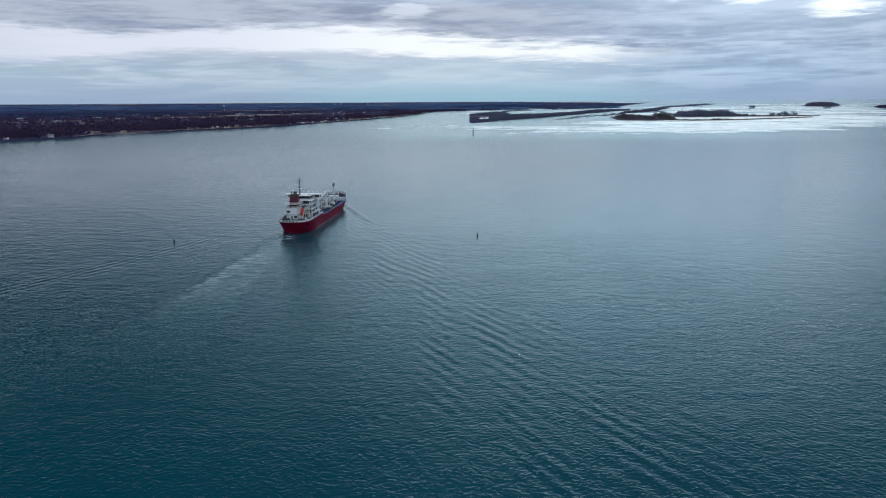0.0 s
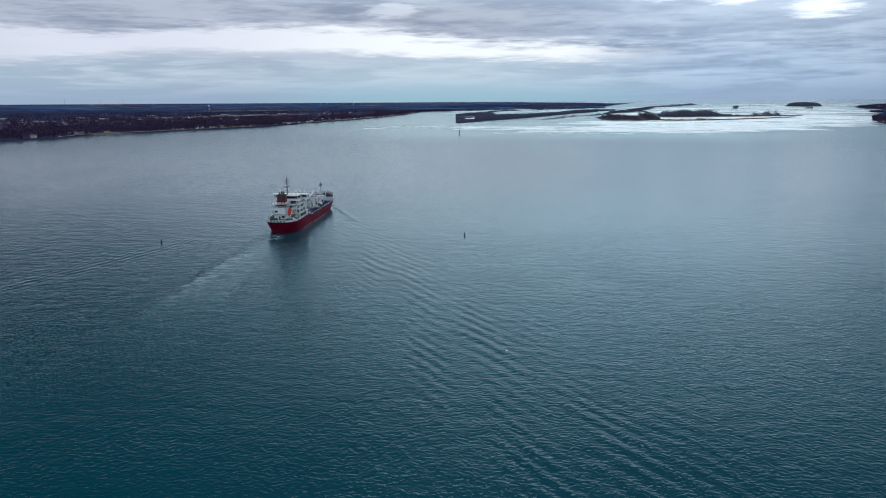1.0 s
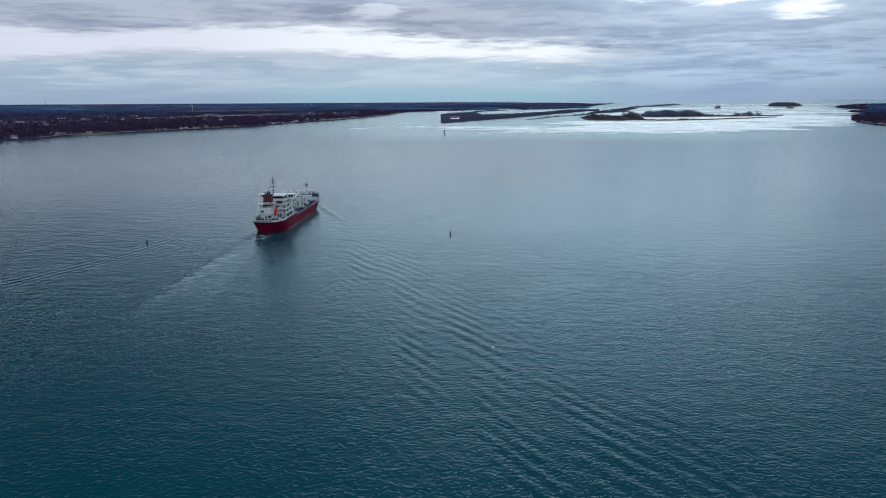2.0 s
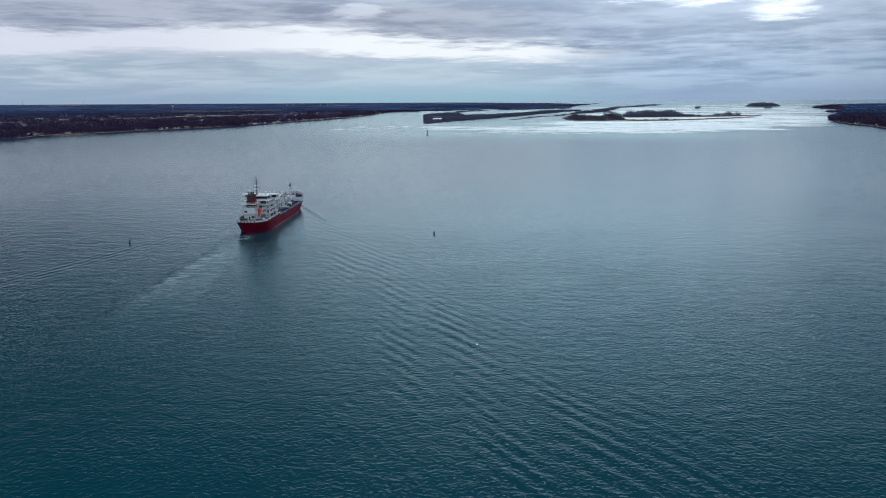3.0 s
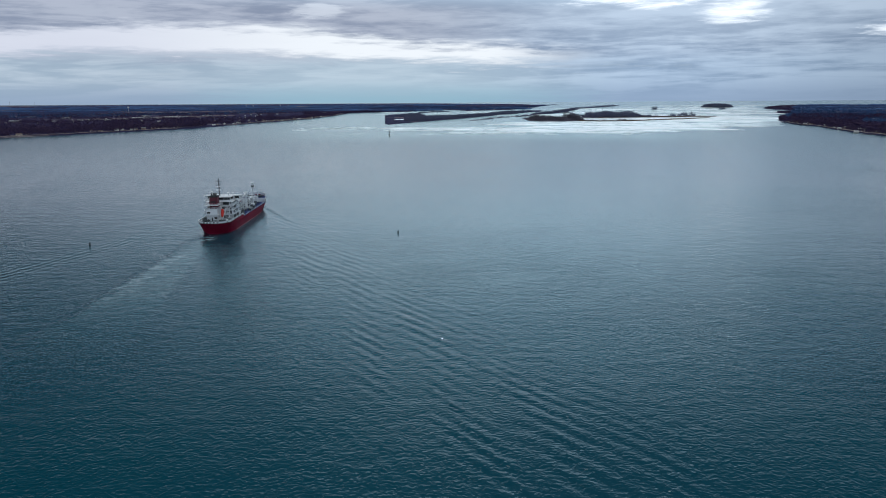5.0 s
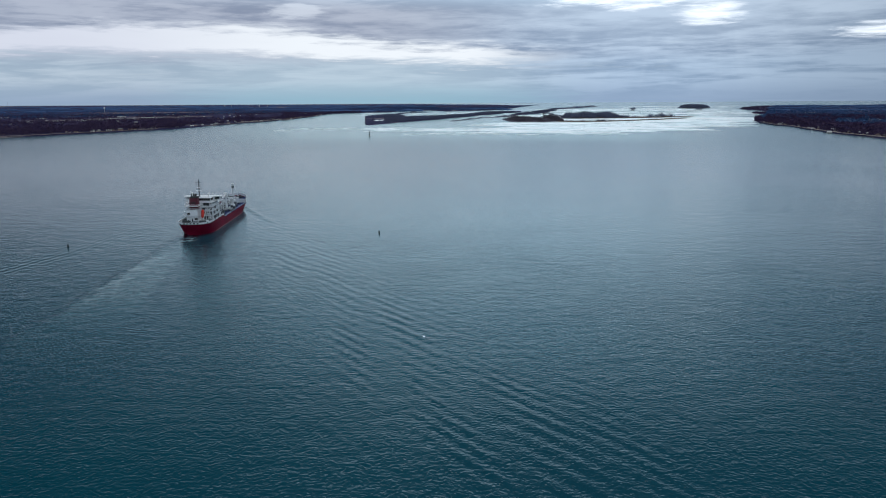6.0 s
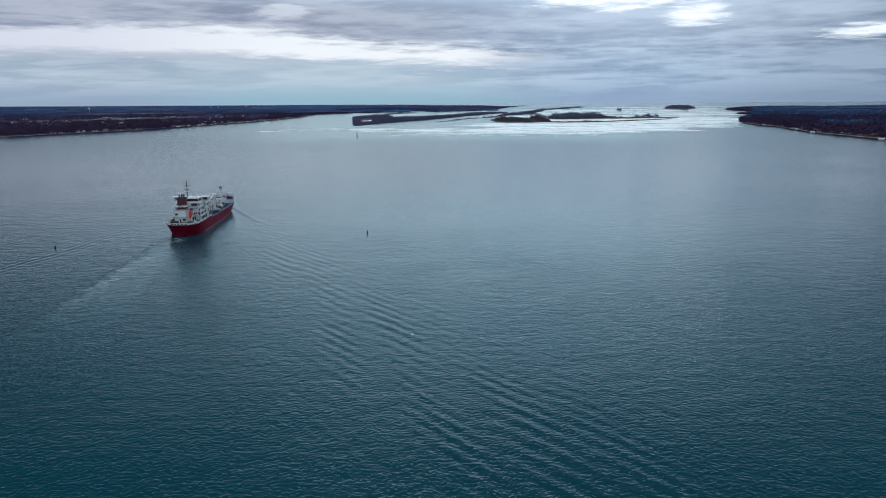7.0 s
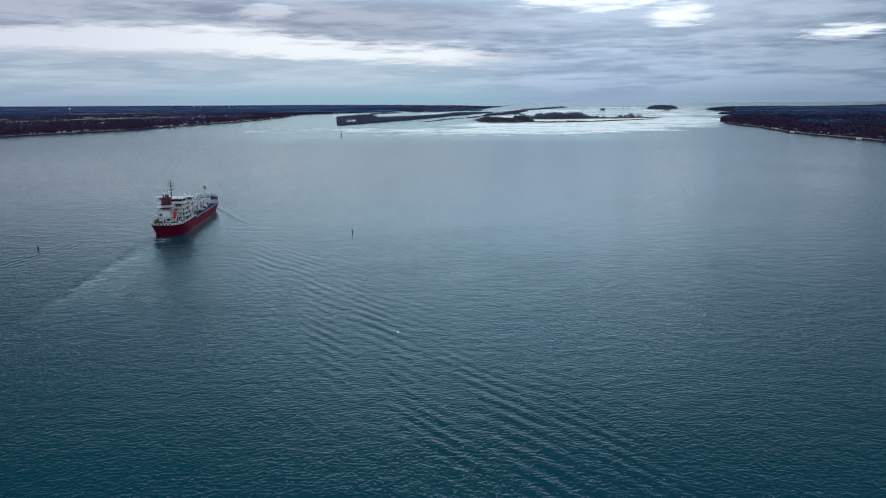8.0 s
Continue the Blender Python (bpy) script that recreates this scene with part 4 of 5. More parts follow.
def build_ship():
    ship = thing("tanker_ship", pose(SHIP_AT[0], SHIP_AT[1], 0, 0, 0, -SHIP_HEAD),
                 "red-hulled tanker with white superstructure under way on the river", "ship")
    # the shell, lofted through stations
    ss = [0, 0.004, 0.01, 0.016, 0.024, 0.035, 0.05, 0.07, 0.09, 0.12, 0.16, 0.2, 0.25, 0.288, 0.3, 0.31, 0.322, 0.4, 0.5, 0.6, 0.7, 0.76, 0.8, 0.83, 0.845, 0.86, 0.875, 0.9, 0.92, 0.94, 0.955, 0.97, 0.98, 0.99, 0.996, 1.0]
    levels = (-0.25, 0.0, 0.16, 0.34, 0.6, 0.82, 1.0)
    v, f = [], []
    for s in ss:
        wl, deck, top = hull_lines(s)
        y = -64 + 128 * s
        for side in (-1, 1):
            for h in levels:
                g = max(0.0, h)
                b = wl + (deck - wl) * g ** 0.75
                # the stern leans aft and the stem forward, as they rise
                dy = 0.0
                if s < 0.1:
                    dy = (1 - g) * 4.5 * (1 - s / 0.1)
                if s > 0.9:
                    dy = (g - 1) * 3.4 * ((s - 0.9) / 0.1)
                v.append((side * b, y + dy, top * h if h > 0 else -1.6 if h < 0 else 0.0))
    n, w = len(levels), 2 * len(levels)
    for i in range(len(ss) - 1):
        for j in range(n - 1):
            a = i * w + j
            f.append((a, a + 1, a + w + 1, a + w))
            a += n
            f.append((a, a + w, a + w + 1, a + 1))
    f += [(j, j + n, j + n + 1, j + 1) for j in range(n - 1)]
    e = (len(ss) - 1) * w
    f += [(e + j, e + j + 1, e + j + n + 1, e + j + n) for j in range(n - 1)]
    part("hull", Shape().add(v, f), HULL_RED, ship, "dark red steel hull with weathered paint", smooth=True)

    def outline(y0, y1, inset, m=26):
        """The deck's edge between two stations, starboard then port."""
        pts = []
        for i in range(m + 1):
            y = y0 + (y1 - y0) * i / m
            pts.append((max(0.05, hull_lines((y + 64) / 128)[1] - inset), y))
        return pts

    def deck_plate(name, y0, y1, z, mat, label):
        r = outline(y0, y1, 0.12)
        part(name, Shape().prism(r + [(-x, y) for x, y in r[::-1]], z - 0.25, z), mat, ship, label)

    deck_plate("poop_deck", -63.9, -26, 7.35, DECK_GREY, "grey painted poop deck")
    deck_plate("main_deck", -26, 46, 5.55, DECK_BLUE, "blue painted cargo deck")
    deck_plate("forecastle_deck", 46, 63.4, 8.5, DECK_BLUE, "blue painted forecastle deck")

    def bulwark(y0, y1, high, ends, label):
        s = Shape()
        m = 60
        for side in (-1, 1):
            s = Shape()
            for i in range(m):
                q = []
                for k in (i, i + 1):
                    y = y0 + (y1 - y0) * k / m
                    _, b, top = hull_lines((y + 64) / 128)
                    q.append((b, y, top))
                (b0, ya, ta), (b1, yb, tb) = q
                vv = [(side * (b - o), y, t + h) for b, y, t in q for o, h in ((-0.06, -0.12), (-0.06, high), (0.16, high), (0.16, -0.12))]
                s.add(vv, [(0, 1, 5, 4), (1, 2, 6, 5), (2, 3, 7, 6), (3, 0, 4, 7)])
            part("bulwark", s, SHIP_WHITE, ship, label)
        if ends:
            s = Shape()
            _, b, top = hull_lines((y0 + 64) / 128)
            s.box(-b, b, y0 - 0.06, y0 + 0.16, top - 0.12, top + high)
            part("bulwark", s, SHIP_WHITE, ship, label)

    bulwark(-64, -25, 0.95, True, "white painted bulwark round the stern")
    bulwark(43, 63.7, 1.9, False, "white painted bulwark round the bow")
    port_hole = Shape().box(-0.55, 0.55, -0.1, 0.1, 0, 0.65, 0.06).mesh("fairlead", BLACK)
    for x in (-4.4, -2.6, -0.6, 1.6, 3.8):
        part("fairlead", port_hole, BLACK, ship, "dark mooring opening").location = (x, -64.08, 7.5)
    for y in (-60, -55, -47, -39, -31):
        for side in (-1, 1):
            o = part("fairlead", port_hole, BLACK, ship)
            o.location, o.rotation_euler = (side * (hull_lines((y + 64) / 128)[1] + 0.02), y, 7.55), (0, 0, math.pi / 2)

    # the thin pale line that the wash leaves along the after waterline
    for side in (-1, 1):
        s = Shape()
        for i in range(30):
            pts = []
            for t in (0.11 + 0.62 * i / 30, 0.11 + 0.62 * (i + 1) / 30):
                wl, deck, top = hull_lines(t)
                for h in (0.03, 0.03 + 0.045 * min(1.0, (t - 0.11) * 12) * min(1.0, (0.74 - t) * 5)):
                    pts.append((side * (wl + (deck - wl) * h ** 0.75 + 0.05), -64 + 128 * t, top * h))
            s.add(pts, [(0, 1, 3, 2)])
        part("waterline_stripe", s, LINE_PINK, ship, "pale pinkish line along the waterline")
    # scuffed rubbing bars along the sides
    for side in (-1, 1):
        s = Shape()
        ts = [0.16 + 0.66 * i / 20 for i in range(21)]
        s.tube([(side * (hull_lines(t)[0] + (hull_lines(t)[1] - hull_lines(t)[0]) * 0.72 ** 0.75 + 0.05), -64 + 128 * t, hull_lines(t)[2] * 0.72) for t in ts], 0.16, 5)
        part("rubbing_bar", s, HULL_RED, ship)

    # accommodation
    house = part("accommodation", Shape().box(-8.4, 8.4, -45, -29, 7.35, 10.2, 0.1), SHIP_WHITE, ship, "white deckhouse of five tiers")
    tiers = [(-8.0, 8.0, -44.5, -29.5, 10.3, 12.9), (-7.6, 7.6, -43.5, -30, 13.0, 15.6), (-7.6, 7.6, -42.5, -30.5, 15.7, 18.2)]
    for x0, x1, y0, y1, z0, z1 in tiers:
        part("tier", Shape().box(x0, x1, y0, y1, z0, z1), SHIP_WHITE, house)
    for x0, x1, y0, y1, z in ((-9.6, 9.6, -47.0, -28.5, 10.2), (-9.2, 9.2, -46.5, -29, 12.9), (-8.8, 8.8, -45.5, -29.5, 15.6), (-8.6, 8.6, -44.5, -29.5, 18.2)):
        part("deck_edge", Shape().box(x0, x1, y0, y1, z, z + 0.14), SHIP_WHITE, house)
        part("railing", rail(Shape(), [(x0 + 0.1, y1, z + 0.14), (x0 + 0.1, y0 + 0.1, z + 0.14), (x1 - 0.1, y0 + 0.1, z + 0.14), (x1 - 0.1, y1, z + 0.14)]), SHIP_WHITE, house)
    pane = Shape().box(-0.32, 0.32, -0.05, 0.05, 0, 0.75, 0.05).mesh("window", GLASS)
    for z, y0, hw in ((8.6, -45.0, 8.4), (11.4, -44.5, 8.0), (14.1, -43.5, 7.6), (16.8, -42.5, 7.6)):
        for x in (-6.6, -5.0, 3.9, 5.4, 6.8):
            part("window", pane, GLASS, house).location = (x, y0 - 0.03, z)
        for y in np.arange(y0 + 1.8, -31, 2.2):
            for side in (-1, 1):
                o = part("window", pane, GLASS, house)
                o.location, o.rotation_euler = (side * (hw + 0.03), float(y), z), (0, 0, math.pi / 2)
    # flat dark panels that paint in the shade behind the open galleries
    for z, y0, spans in ((7.6, -45.0, ((-8.0, -6.2), (2.0, 5.2))), (10.5, -44.5, ((-7.7, -4.0), (1.6, 4.6))), (13.2, -43.5, ((-7.4, -4.6), (1.4, 3.4), (5.6, 7.4))), (15.9, -42.5, ((-7.4, -3.8), (2.0, 5.8)))):
        for x0, x1 in spans:
            part("shade_panel", Shape().box(x0, x1, y0 - 0.09, y0 + 0.02, z, z + 1.9, 0.04), DARK_STEEL, house, "dark panel standing in for gallery shade")
    for y0, y1, z in ((-43.0, -37.0, 7.6), (-35.0, -31.0, 7.6), (-41.0, -38.0, 10.5), (-34.5, -31.5, 10.5), (-38.0, -34.0, 13.2)):
        hw = 8.4 if z < 10 else 8.0 if z < 13 else 7.6
        for side in (-1, 1):
            x = side * hw
            part("shade_panel", Shape().box(min(x, x + side * 0.09), max(x, x + side * 0.09), y0, y1, z, z + 1.9, 0.04), DARK_STEEL, house, "dark panel standing in for gallery shade")
    # doors on the after side
    leaf = Shape().box(-0.45, 0.45, -0.06, 0.06, 0, 2.0, 0.05).mesh("door", DARK_STEEL)
    for x, y, z in ((-7.4, -45.03, 7.4), (6.0, -45.03, 7.4), (7.2, -44.53, 10.4), (-7.0, -43.53, 13.1)):
        part("door", leaf, DARK_STEEL, house, "dark steel weather door").location = (x, y, z)
    # ladders up the after side
    for x, y0, y1, z0, z1 in ((6.4, -48.6, -46.6, 7.4, 10.3), (4.8, -47.9, -46.0, 10.3, 13.0), (6.2, -46.8, -45.0, 13.0, 15.7)):
        s = Shape()
        for dx in (-0.4, 0.4):
            s.tube([(x + dx, y0, z0), (x + dx, y1, z1)], 0.07, 4)
            s.tube([(x + dx, y0, z0 + 1), (x + dx, y1, z1 + 1)], 0.04, 4)
        for i in range(9):
            t = (i + 0.5) / 9
            s.box(x - 0.4, x + 0.4, y0 + (y1 - y0) * t - 0.12, y0 + (y1 - y0) * t + 0.12, z0 + (z1 - z0) * t - 0.03, z0 + (z1 - z0) * t)
        part("stairway", s, SHIP_WHITE, house)
    # bridge, with its wings over the ship's full width
    bridge = part("bridge", Shape().prism([(-6.5, -41.5), (6.5, -41.5), (6.5, -34), (11.0, -34.0), (11.0, -30.5), (6, -29.6), (-6, -29.6), (-11.6, -30.5), (-11.6, -34), (-6.5, -34)], 18.34, 20.9), SHIP_WHITE, ship, "white wheelhouse with wings and a band of windows")
    part("roof", Shape().prism([(-7.2, -42.4), (7.2, -42.4), (7.2, -35), (11.6, -35), (11.6, -30), (6, -29), (-6, -29), (-12.2, -30), (-12.2, -35), (-7.2, -35)], 20.9, 21.15), SHIP_WHITE, bridge)
    part("wing_deck", Shape().box(-12.2, 11.6, -36.5, -29.3, 18.2, 18.34), SHIP_WHITE, bridge)
    part("railing", rail(Shape(), [(-7, -35, 21.15), (-7, -42.2, 21.15), (7, -42.2, 21.15), (7, -35, 21.15)]), SHIP_WHITE, bridge)
    part("railing", rail(Shape(), [(-10.9, -34.2, 18.34), (-10.9, -36.4, 18.34), (-6.6, -36.4, 18.34)]), SHIP_WHITE, bridge)
    part("railing", rail(Shape(), [(6.6, -36.4, 18.34), (10.9, -36.4, 18.34), (10.9, -34.2, 18.34)]), SHIP_WHITE, bridge)
    big = Shape().box(-0.66, 0.66, -0.05, 0.05, -0.25, 1.2, 0.05).mesh("window", GLASS)
    for x in np.arange(-5.6, 5.7, 1.4):
        part("window", big, GLASS, bridge).location = (float(x), -41.53, 19.4)
    for y in (-40.5, -39, -37.5, -36):
        for side in (-1, 1):
            o = part("window", big, GLASS, bridge)
            o.location, o.rotation_euler = (side * 6.53, y, 19.4), (0, 0, math.pi / 2)
    for x in (-9.6, -8.2, 8.2, 9.6):
        part("window", big, GLASS, bridge).location = (x, -34.03, 19.4)
    for side in (-1, 1):
        o = part("window", big, GLASS, bridge)
        o.location, o.rotation_euler = (11.03 if side > 0 else -11.63, -32.2, 19.4), (0, 0, math.pi / 2)

    # funnel on its casing
    casing = part("engine_casing", Shape().box(-5.8, 1.2, -53.5, -45, 7.35, 14.8, 0.15), SHIP_WHITE, ship, "white engine casing")
    part("railing", rail(Shape(), [(-5.7, -45.4, 14.8), (-5.7, -53.4, 14.8), (1.1, -53.4, 14.8), (1.1, -46, 14.8)], thick=0.07), SHIP_WHITE, casing)
    part("gallery", Shape().box(-6.6, 2.0, -53.9, -45, 17.1, 17.24), SHIP_WHITE, casing)
    part("railing", rail(Shape(), [(-6.5, -45.4, 17.24), (-6.5, -53.8, 17.24), (1.9, -53.8, 17.24), (1.9, -46, 17.24)], thick=0.07), SHIP_WHITE, casing)
    s = Shape()
    ring = lambda z, w, y0, y1, c: [(-w + c, y0, z), (w - c, y0, z), (w, y0 + c, z), (w, y1 - c, z), (w - c, y1, z), (-w + c, y1, z), (-w, y1 - c, z), (-w, y0 + c, z)]
    lo, hi = ring(12.6, 2.7, -52.2, -46, 0.9), ring(19.8, 2.5, -51.6, -46, 0.85)
    s.add(lo + hi, [tuple(range(8))[::-1], tuple(range(8, 16))] + [(i, (i + 1) % 8, 8 + (i + 1) % 8, 8 + i) for i in range(8)])
    funnel = part("funnel", s, FUNNEL_RED, ship, "dark red funnel with a black top")
    funnel.location = (-1.6, 0, 2.2)
    s = Shape()
    lo, hi = ring(19.8, 2.55, -51.65, -45.95, 0.85), ring(20.7, 2.45, -51.3, -46, 0.8)
    s.add(lo + hi, [tuple(range(8))[::-1], tuple(range(8, 16))] + [(i, (i + 1) % 8, 8 + (i + 1) % 8, 8 + i) for i in range(8)])
    part("funnel_top", s, BLACK, funnel, "sooty black cap")
    for x, y in ((-1.2, -50), (0.2, -49), (1.3, -50), (-0.6, -47.6), (1.0, -47.4)):
        part("exhaust_pipe", Shape().tube([(x, y, 20.5), (x, y, 21.8), (x, y - 0.5, 22.3)], 0.32, 8), BLACK, funnel)
    s = Shape()
    for i in range(5):
        s.box(-1.6, 1.6, -51.9, -51.7, 14.0 + 0.8 * i, 14.45 + 0.8 * i)
    part("louvre", s, BLACK, funnel)

    grille = Shape().box(-0.9, 0.9, -0.06, 0.06, 0, 1.3, 0.05).mesh("louvre", BLACK)
    for x, z in ((-4.4, 11.8), (0.0, 8.4)):
        part("louvre", grille, BLACK, casing).location = (x, -53.55, z)
    part("door", leaf, DARK_STEEL, casing, "dark steel weather door").location = (-2.3, -53.55, 7.4)
    part("deck_edge", Shape().box(-6.6, 2.0, -54.6, -45, 11.0, 11.14), SHIP_WHITE, casing)
    part("railing", rail(Shape(), [(-6.5, -45.4, 11.14), (-6.5, -54.5, 11.14), (1.9, -54.5, 11.14), (1.9, -46, 11.14)]), SHIP_WHITE, casing)
    # free-fall lifeboat on its ramp
    ramp = Shape()
    for dx in (-1.0, 1.0):
        ramp.tube([(3.6 + dx, -55.2, 8.3), (3.6 + dx, -47.0, 13.6)], 0.18, 4)
        ramp.tube([(3.6 + dx, -47.2, 7.4), (3.6 + dx, -47.2, 13.5)], 0.16, 4)
        ramp.tube([(3.6 + dx, -52, 7.4), (3.6 + dx, -52, 10.4)], 0.14, 4)
        ramp.tube([(3.6 + dx * 1.5, -49.5, 7.4), (3.6 + dx * 1.5, -49.5, 15.6), (3.6 + dx * 1.2, -52.4, 16.2)], 0.15, 4)
    ramp.tube([(2.1, -52.4, 16.2), (5.1, -52.4, 16.2)], 0.14, 4)
    ramp = part("launch_ramp", ramp, SHIP_WHITE, ship, "white lifeboat launching ramp")
    s = Shape()
    prof = [(0.0, 0.25), (0.06, 0.75), (0.16, 1.1), (0.35, 1.3), (0.6, 1.32), (0.8, 1.2), (0.93, 0.85), (1.0, 0.3)]
    m = 10
    vv = []
    for t, r in prof:
        for j in range(m):
            w = 2 * math.pi * j / m
            vv.append((math.cos(w) * r, -3.6 + 7.2 * t, math.sin(w) * r * (1.15 if math.sin(w) > 0 else 0.9)))
    ff = [(i * m + j, i * m + (j + 1) % m, (i + 1) * m + (j + 1) % m, (i + 1) * m + j) for i in range(len(prof) - 1) for j in range(m)]
    ff += [tuple(range(m)), tuple(range((len(prof) - 1) * m, len(prof) * m))[::-1]]
    s.add(vv, ff)
    lifeboat = part("lifeboat", s, ORANGE, ship, "orange enclosed free-fall lifeboat", smooth=True)
    lifeboat.location, lifeboat.rotation_euler, lifeboat.scale = (3.6, -51.0, 12.0), (radians(66), 0, 0), (0.76, 0.76, 0.76)
    part("cupola", Shape().box(-0.7, 0.7, 1.4, 2.8, 1.1, 1.9, 0.25), ORANGE, lifeboat)
    part("rubbing_band", Shape().box(-1.36, 1.36, -2.2, 2.2, -0.06, 0.06), SHIP_WHITE, lifeboat)

    # mast over the wheelhouse
    mast = part("radar_mast", Shape().tube([(0, -37, 21.1), (0, -37, 27), (0, -37, 32.8)], [0.50, 0.36, 0.20], 8), MAST_GREY, ship, "grey radar mast with yards and aerials")
    for z, hw in ((26.2, 1.7), (28.8, 2.6), (30.4, 2.0)):
        part("yard", Shape().box(-hw, hw, -37.16, -36.84, z, z + 0.24, 0.04), DARK_STEEL, mast)
        for x in (-hw, -hw * 0.5, hw * 0.5, hw):
            part("aerial", Shape().tube([(x, -37, z), (x, -37, z + 1.0)], 0.04, 4), DARK_STEEL, mast)
    part("radar_scanner", Shape().box(-1.6, 1.6, -38.2, -37.9, 25.0, 25.35, 0.08), SHIP_WHITE, mast)
    part("radar_scanner", Shape().box(-1.1, 1.1, -38.2, -37.9, 27.3, 27.6, 0.08), SHIP_WHITE, mast)
    for w in (-1, 1):
        part("stay", Shape().tube([(w * 4.5, -39, 21.2), (0, -37, 29.5)], 0.035, 4), DARK_STEEL, mast)
    mast.location = (-1.5, 0, 0)
    dome_profile = [(0.25, 0), (0.25, 1.4), (0.8, 1.8), (1.0, 2.4), (0.85, 3.0), (0.45, 3.4), (0.05, 3.5)]
    dome = Shape().turned(dome_profile, 12).mesh("satellite_dome", SHIP_WHITE, True)
    for x, y, k in ((-5.8, -38.5, 0.95), (4.6, -38, 0.75), (6.0, -33, 0.6)):
        o = part("satellite_dome", dome, SHIP_WHITE, ship, "white satellite aerial dome")
        o.location, o.scale = (x, y, 21.1), (k, k, k)
    # floodlight posts and aerials on the roof
    for x, y in ((-4, -41.8), (2.4, -41.6), (8.6, -32), (-8.6, -32)):
        part("aerial", Shape().tube([(x, y, 21.1), (x, y, 24.4)], [0.06, 0.03], 4), SHIP_WHITE, bridge)

    # mooring gear on the poop
    def winch(x, y, z, k=1.0, turn=0):
        s = Shape()
        s.tube([(-1.5, 0, 0.9), (1.5, 0, 0.9)], 0.62, 10)
        for dx in (-1.6, -0.1, 1.6):
            s.tube([(dx - 0.06, 0, 0.9), (dx + 0.06, 0, 0.9)], 0.9, 10)
        s.box(-2.0, 2.0, -0.6, 0.6, 0, 0.3)
        s.box(1.7, 2.6, -0.5, 0.5, 0.2, 1.4, 0.1)
        w = part("mooring_winch", s, DARK_STEEL, ship, "dark steel mooring winch")
        w.location, w.scale, w.rotation_euler = (x, y, z), (k, k, k), (0, 0, radians(turn))

    winch(-5.2, -58, 7.35, 1.1)
    winch(5.2, -59.5, 7.35, 1.0)
    winch(-7.0, -52.5, 7.35, 1.0, 90)
    bollard = Shape()
    for dx in (-0.45, 0.45):
        bollard.turned([(0.22, 0), (0.22, 0.7), (0.3, 0.75), (0.3, 0.85)], 8, (dx, 0, 0))
    bollard = bollard.box(-0.8, 0.8, -0.3, 0.3, 0, 0.08).mesh("bollard", DARK_STEEL)
    for x, y, z in ((-4, -61.8, 7.35), (0, -62, 7.35), (3.5, -61.8, 7.35), (7.4, -55, 7.35), (-7.4, -48, 7.35), (8.2, -20, 5.55), (8.2, 10, 5.55), (-8.2, 5, 5.55), (4, 52, 8.5), (-4, 52, 8.5)):
        part("bollard", bollard, DARK_STEEL, ship).location = (x, y, z)
    # store crane beside the casing
    crane = part("store_crane", Shape().tube([(6.9, -46.9, 7.35), (6.9, -46.9, 14.5)], 0.4, 8), SHIP_WHITE, ship, "white store crane")
    part("jib", Shape().tube([(6.9, -46.9, 14.2), (7.4, -39.0, 16.4)], [0.32, 0.16], 6), SHIP_WHITE, crane)
    for x0, x1, y0, y1, h, mat in ((6.6, 8.6, -52, -49.5, 1.5, DECK_GREY), (-8.4, -7.0, -57, -55.6, 1.2, SHIP_WHITE), (7.0, 8.4, -57.6, -56.2, 1.3, SHIP_WHITE), (-1.0, 1.6, -57.5, -56, 0.9, DECK_GREY)):
        part("deck_locker", Shape().box(x0, x1, y0, y1, 7.35, 7.35 + h, 0.08), mat, ship)

    # cargo deck
    rack = part("pipe_rack", Shape().box(-1.3, 1.3, -28, 45, 8.9, 9.02), DECK_GREY, ship, "raised walkway over cargo pipes")
    part("railing", rail(Shape(), [(-1.25, -28, 9.02), (-1.25, 45, 9.02)], gap=3), SHIP_WHITE, rack)
    part("railing", rail(Shape(), [(1.25, -28, 9.02), (1.25, 45, 9.02)], gap=3), SHIP_WHITE, rack)
    frame_mesh = Shape().box(-2.6, -2.35, -0.12, 0.12, 5.55, 8.9).box(2.35, 2.6, -0.12, 0.12, 5.55, 8.9).box(-2.6, 2.6, -0.12, 0.12, 8.6, 8.9).box(-2.6, 2.6, -0.1, 0.1, 7.1, 7.3).mesh("rack_frame", SHIP_WHITE)
    for y in np.arange(-24, 44, 6.0):
        part("rack_frame", frame_mesh, SHIP_WHITE, rack).location = (0, float(y), 0)
    for i, (x, z, r) in enumerate(((-2.0, 7.5, 0.24), (-1.3, 7.5, 0.28), (-0.5, 7.5, 0.24), (0.4, 7.5, 0.3), (1.3, 7.5, 0.24), (2.0, 7.5, 0.2), (-3.4, 6.4, 0.3), (3.4, 6.4, 0.3), (4.4, 6.3, 0.22), (-4.4, 6.3, 0.22))):
        part("cargo_pipe", Shape().tube([(x, -27 + i, z), (x, 40 - (i % 3) * 5, z)], r, 8), PIPE if i % 3 else DARK_STEEL, ship)
    # loading station across the deck, with a hose crane
    for y in (2.0, 3.6, 5.2, 6.8):
        part("manifold", Shape().tube([(-8.6, y, 7.1), (-8.2, y, 7.1), (8.2, y, 7.1), (8.6, y, 7.1)], [0.42, 0.26, 0.26, 0.42], 8), PIPE, ship, "grey loading pipe across the deck")
    part("drip_tray", Shape().box(6.9, 9.2, 0.8, 8.0, 5.6, 6.5), DARK_STEEL, ship)
    part("drip_tray", Shape().box(-9.2, -6.9, 0.8, 8.0, 5.6, 6.5), SHIP_WHITE, ship)
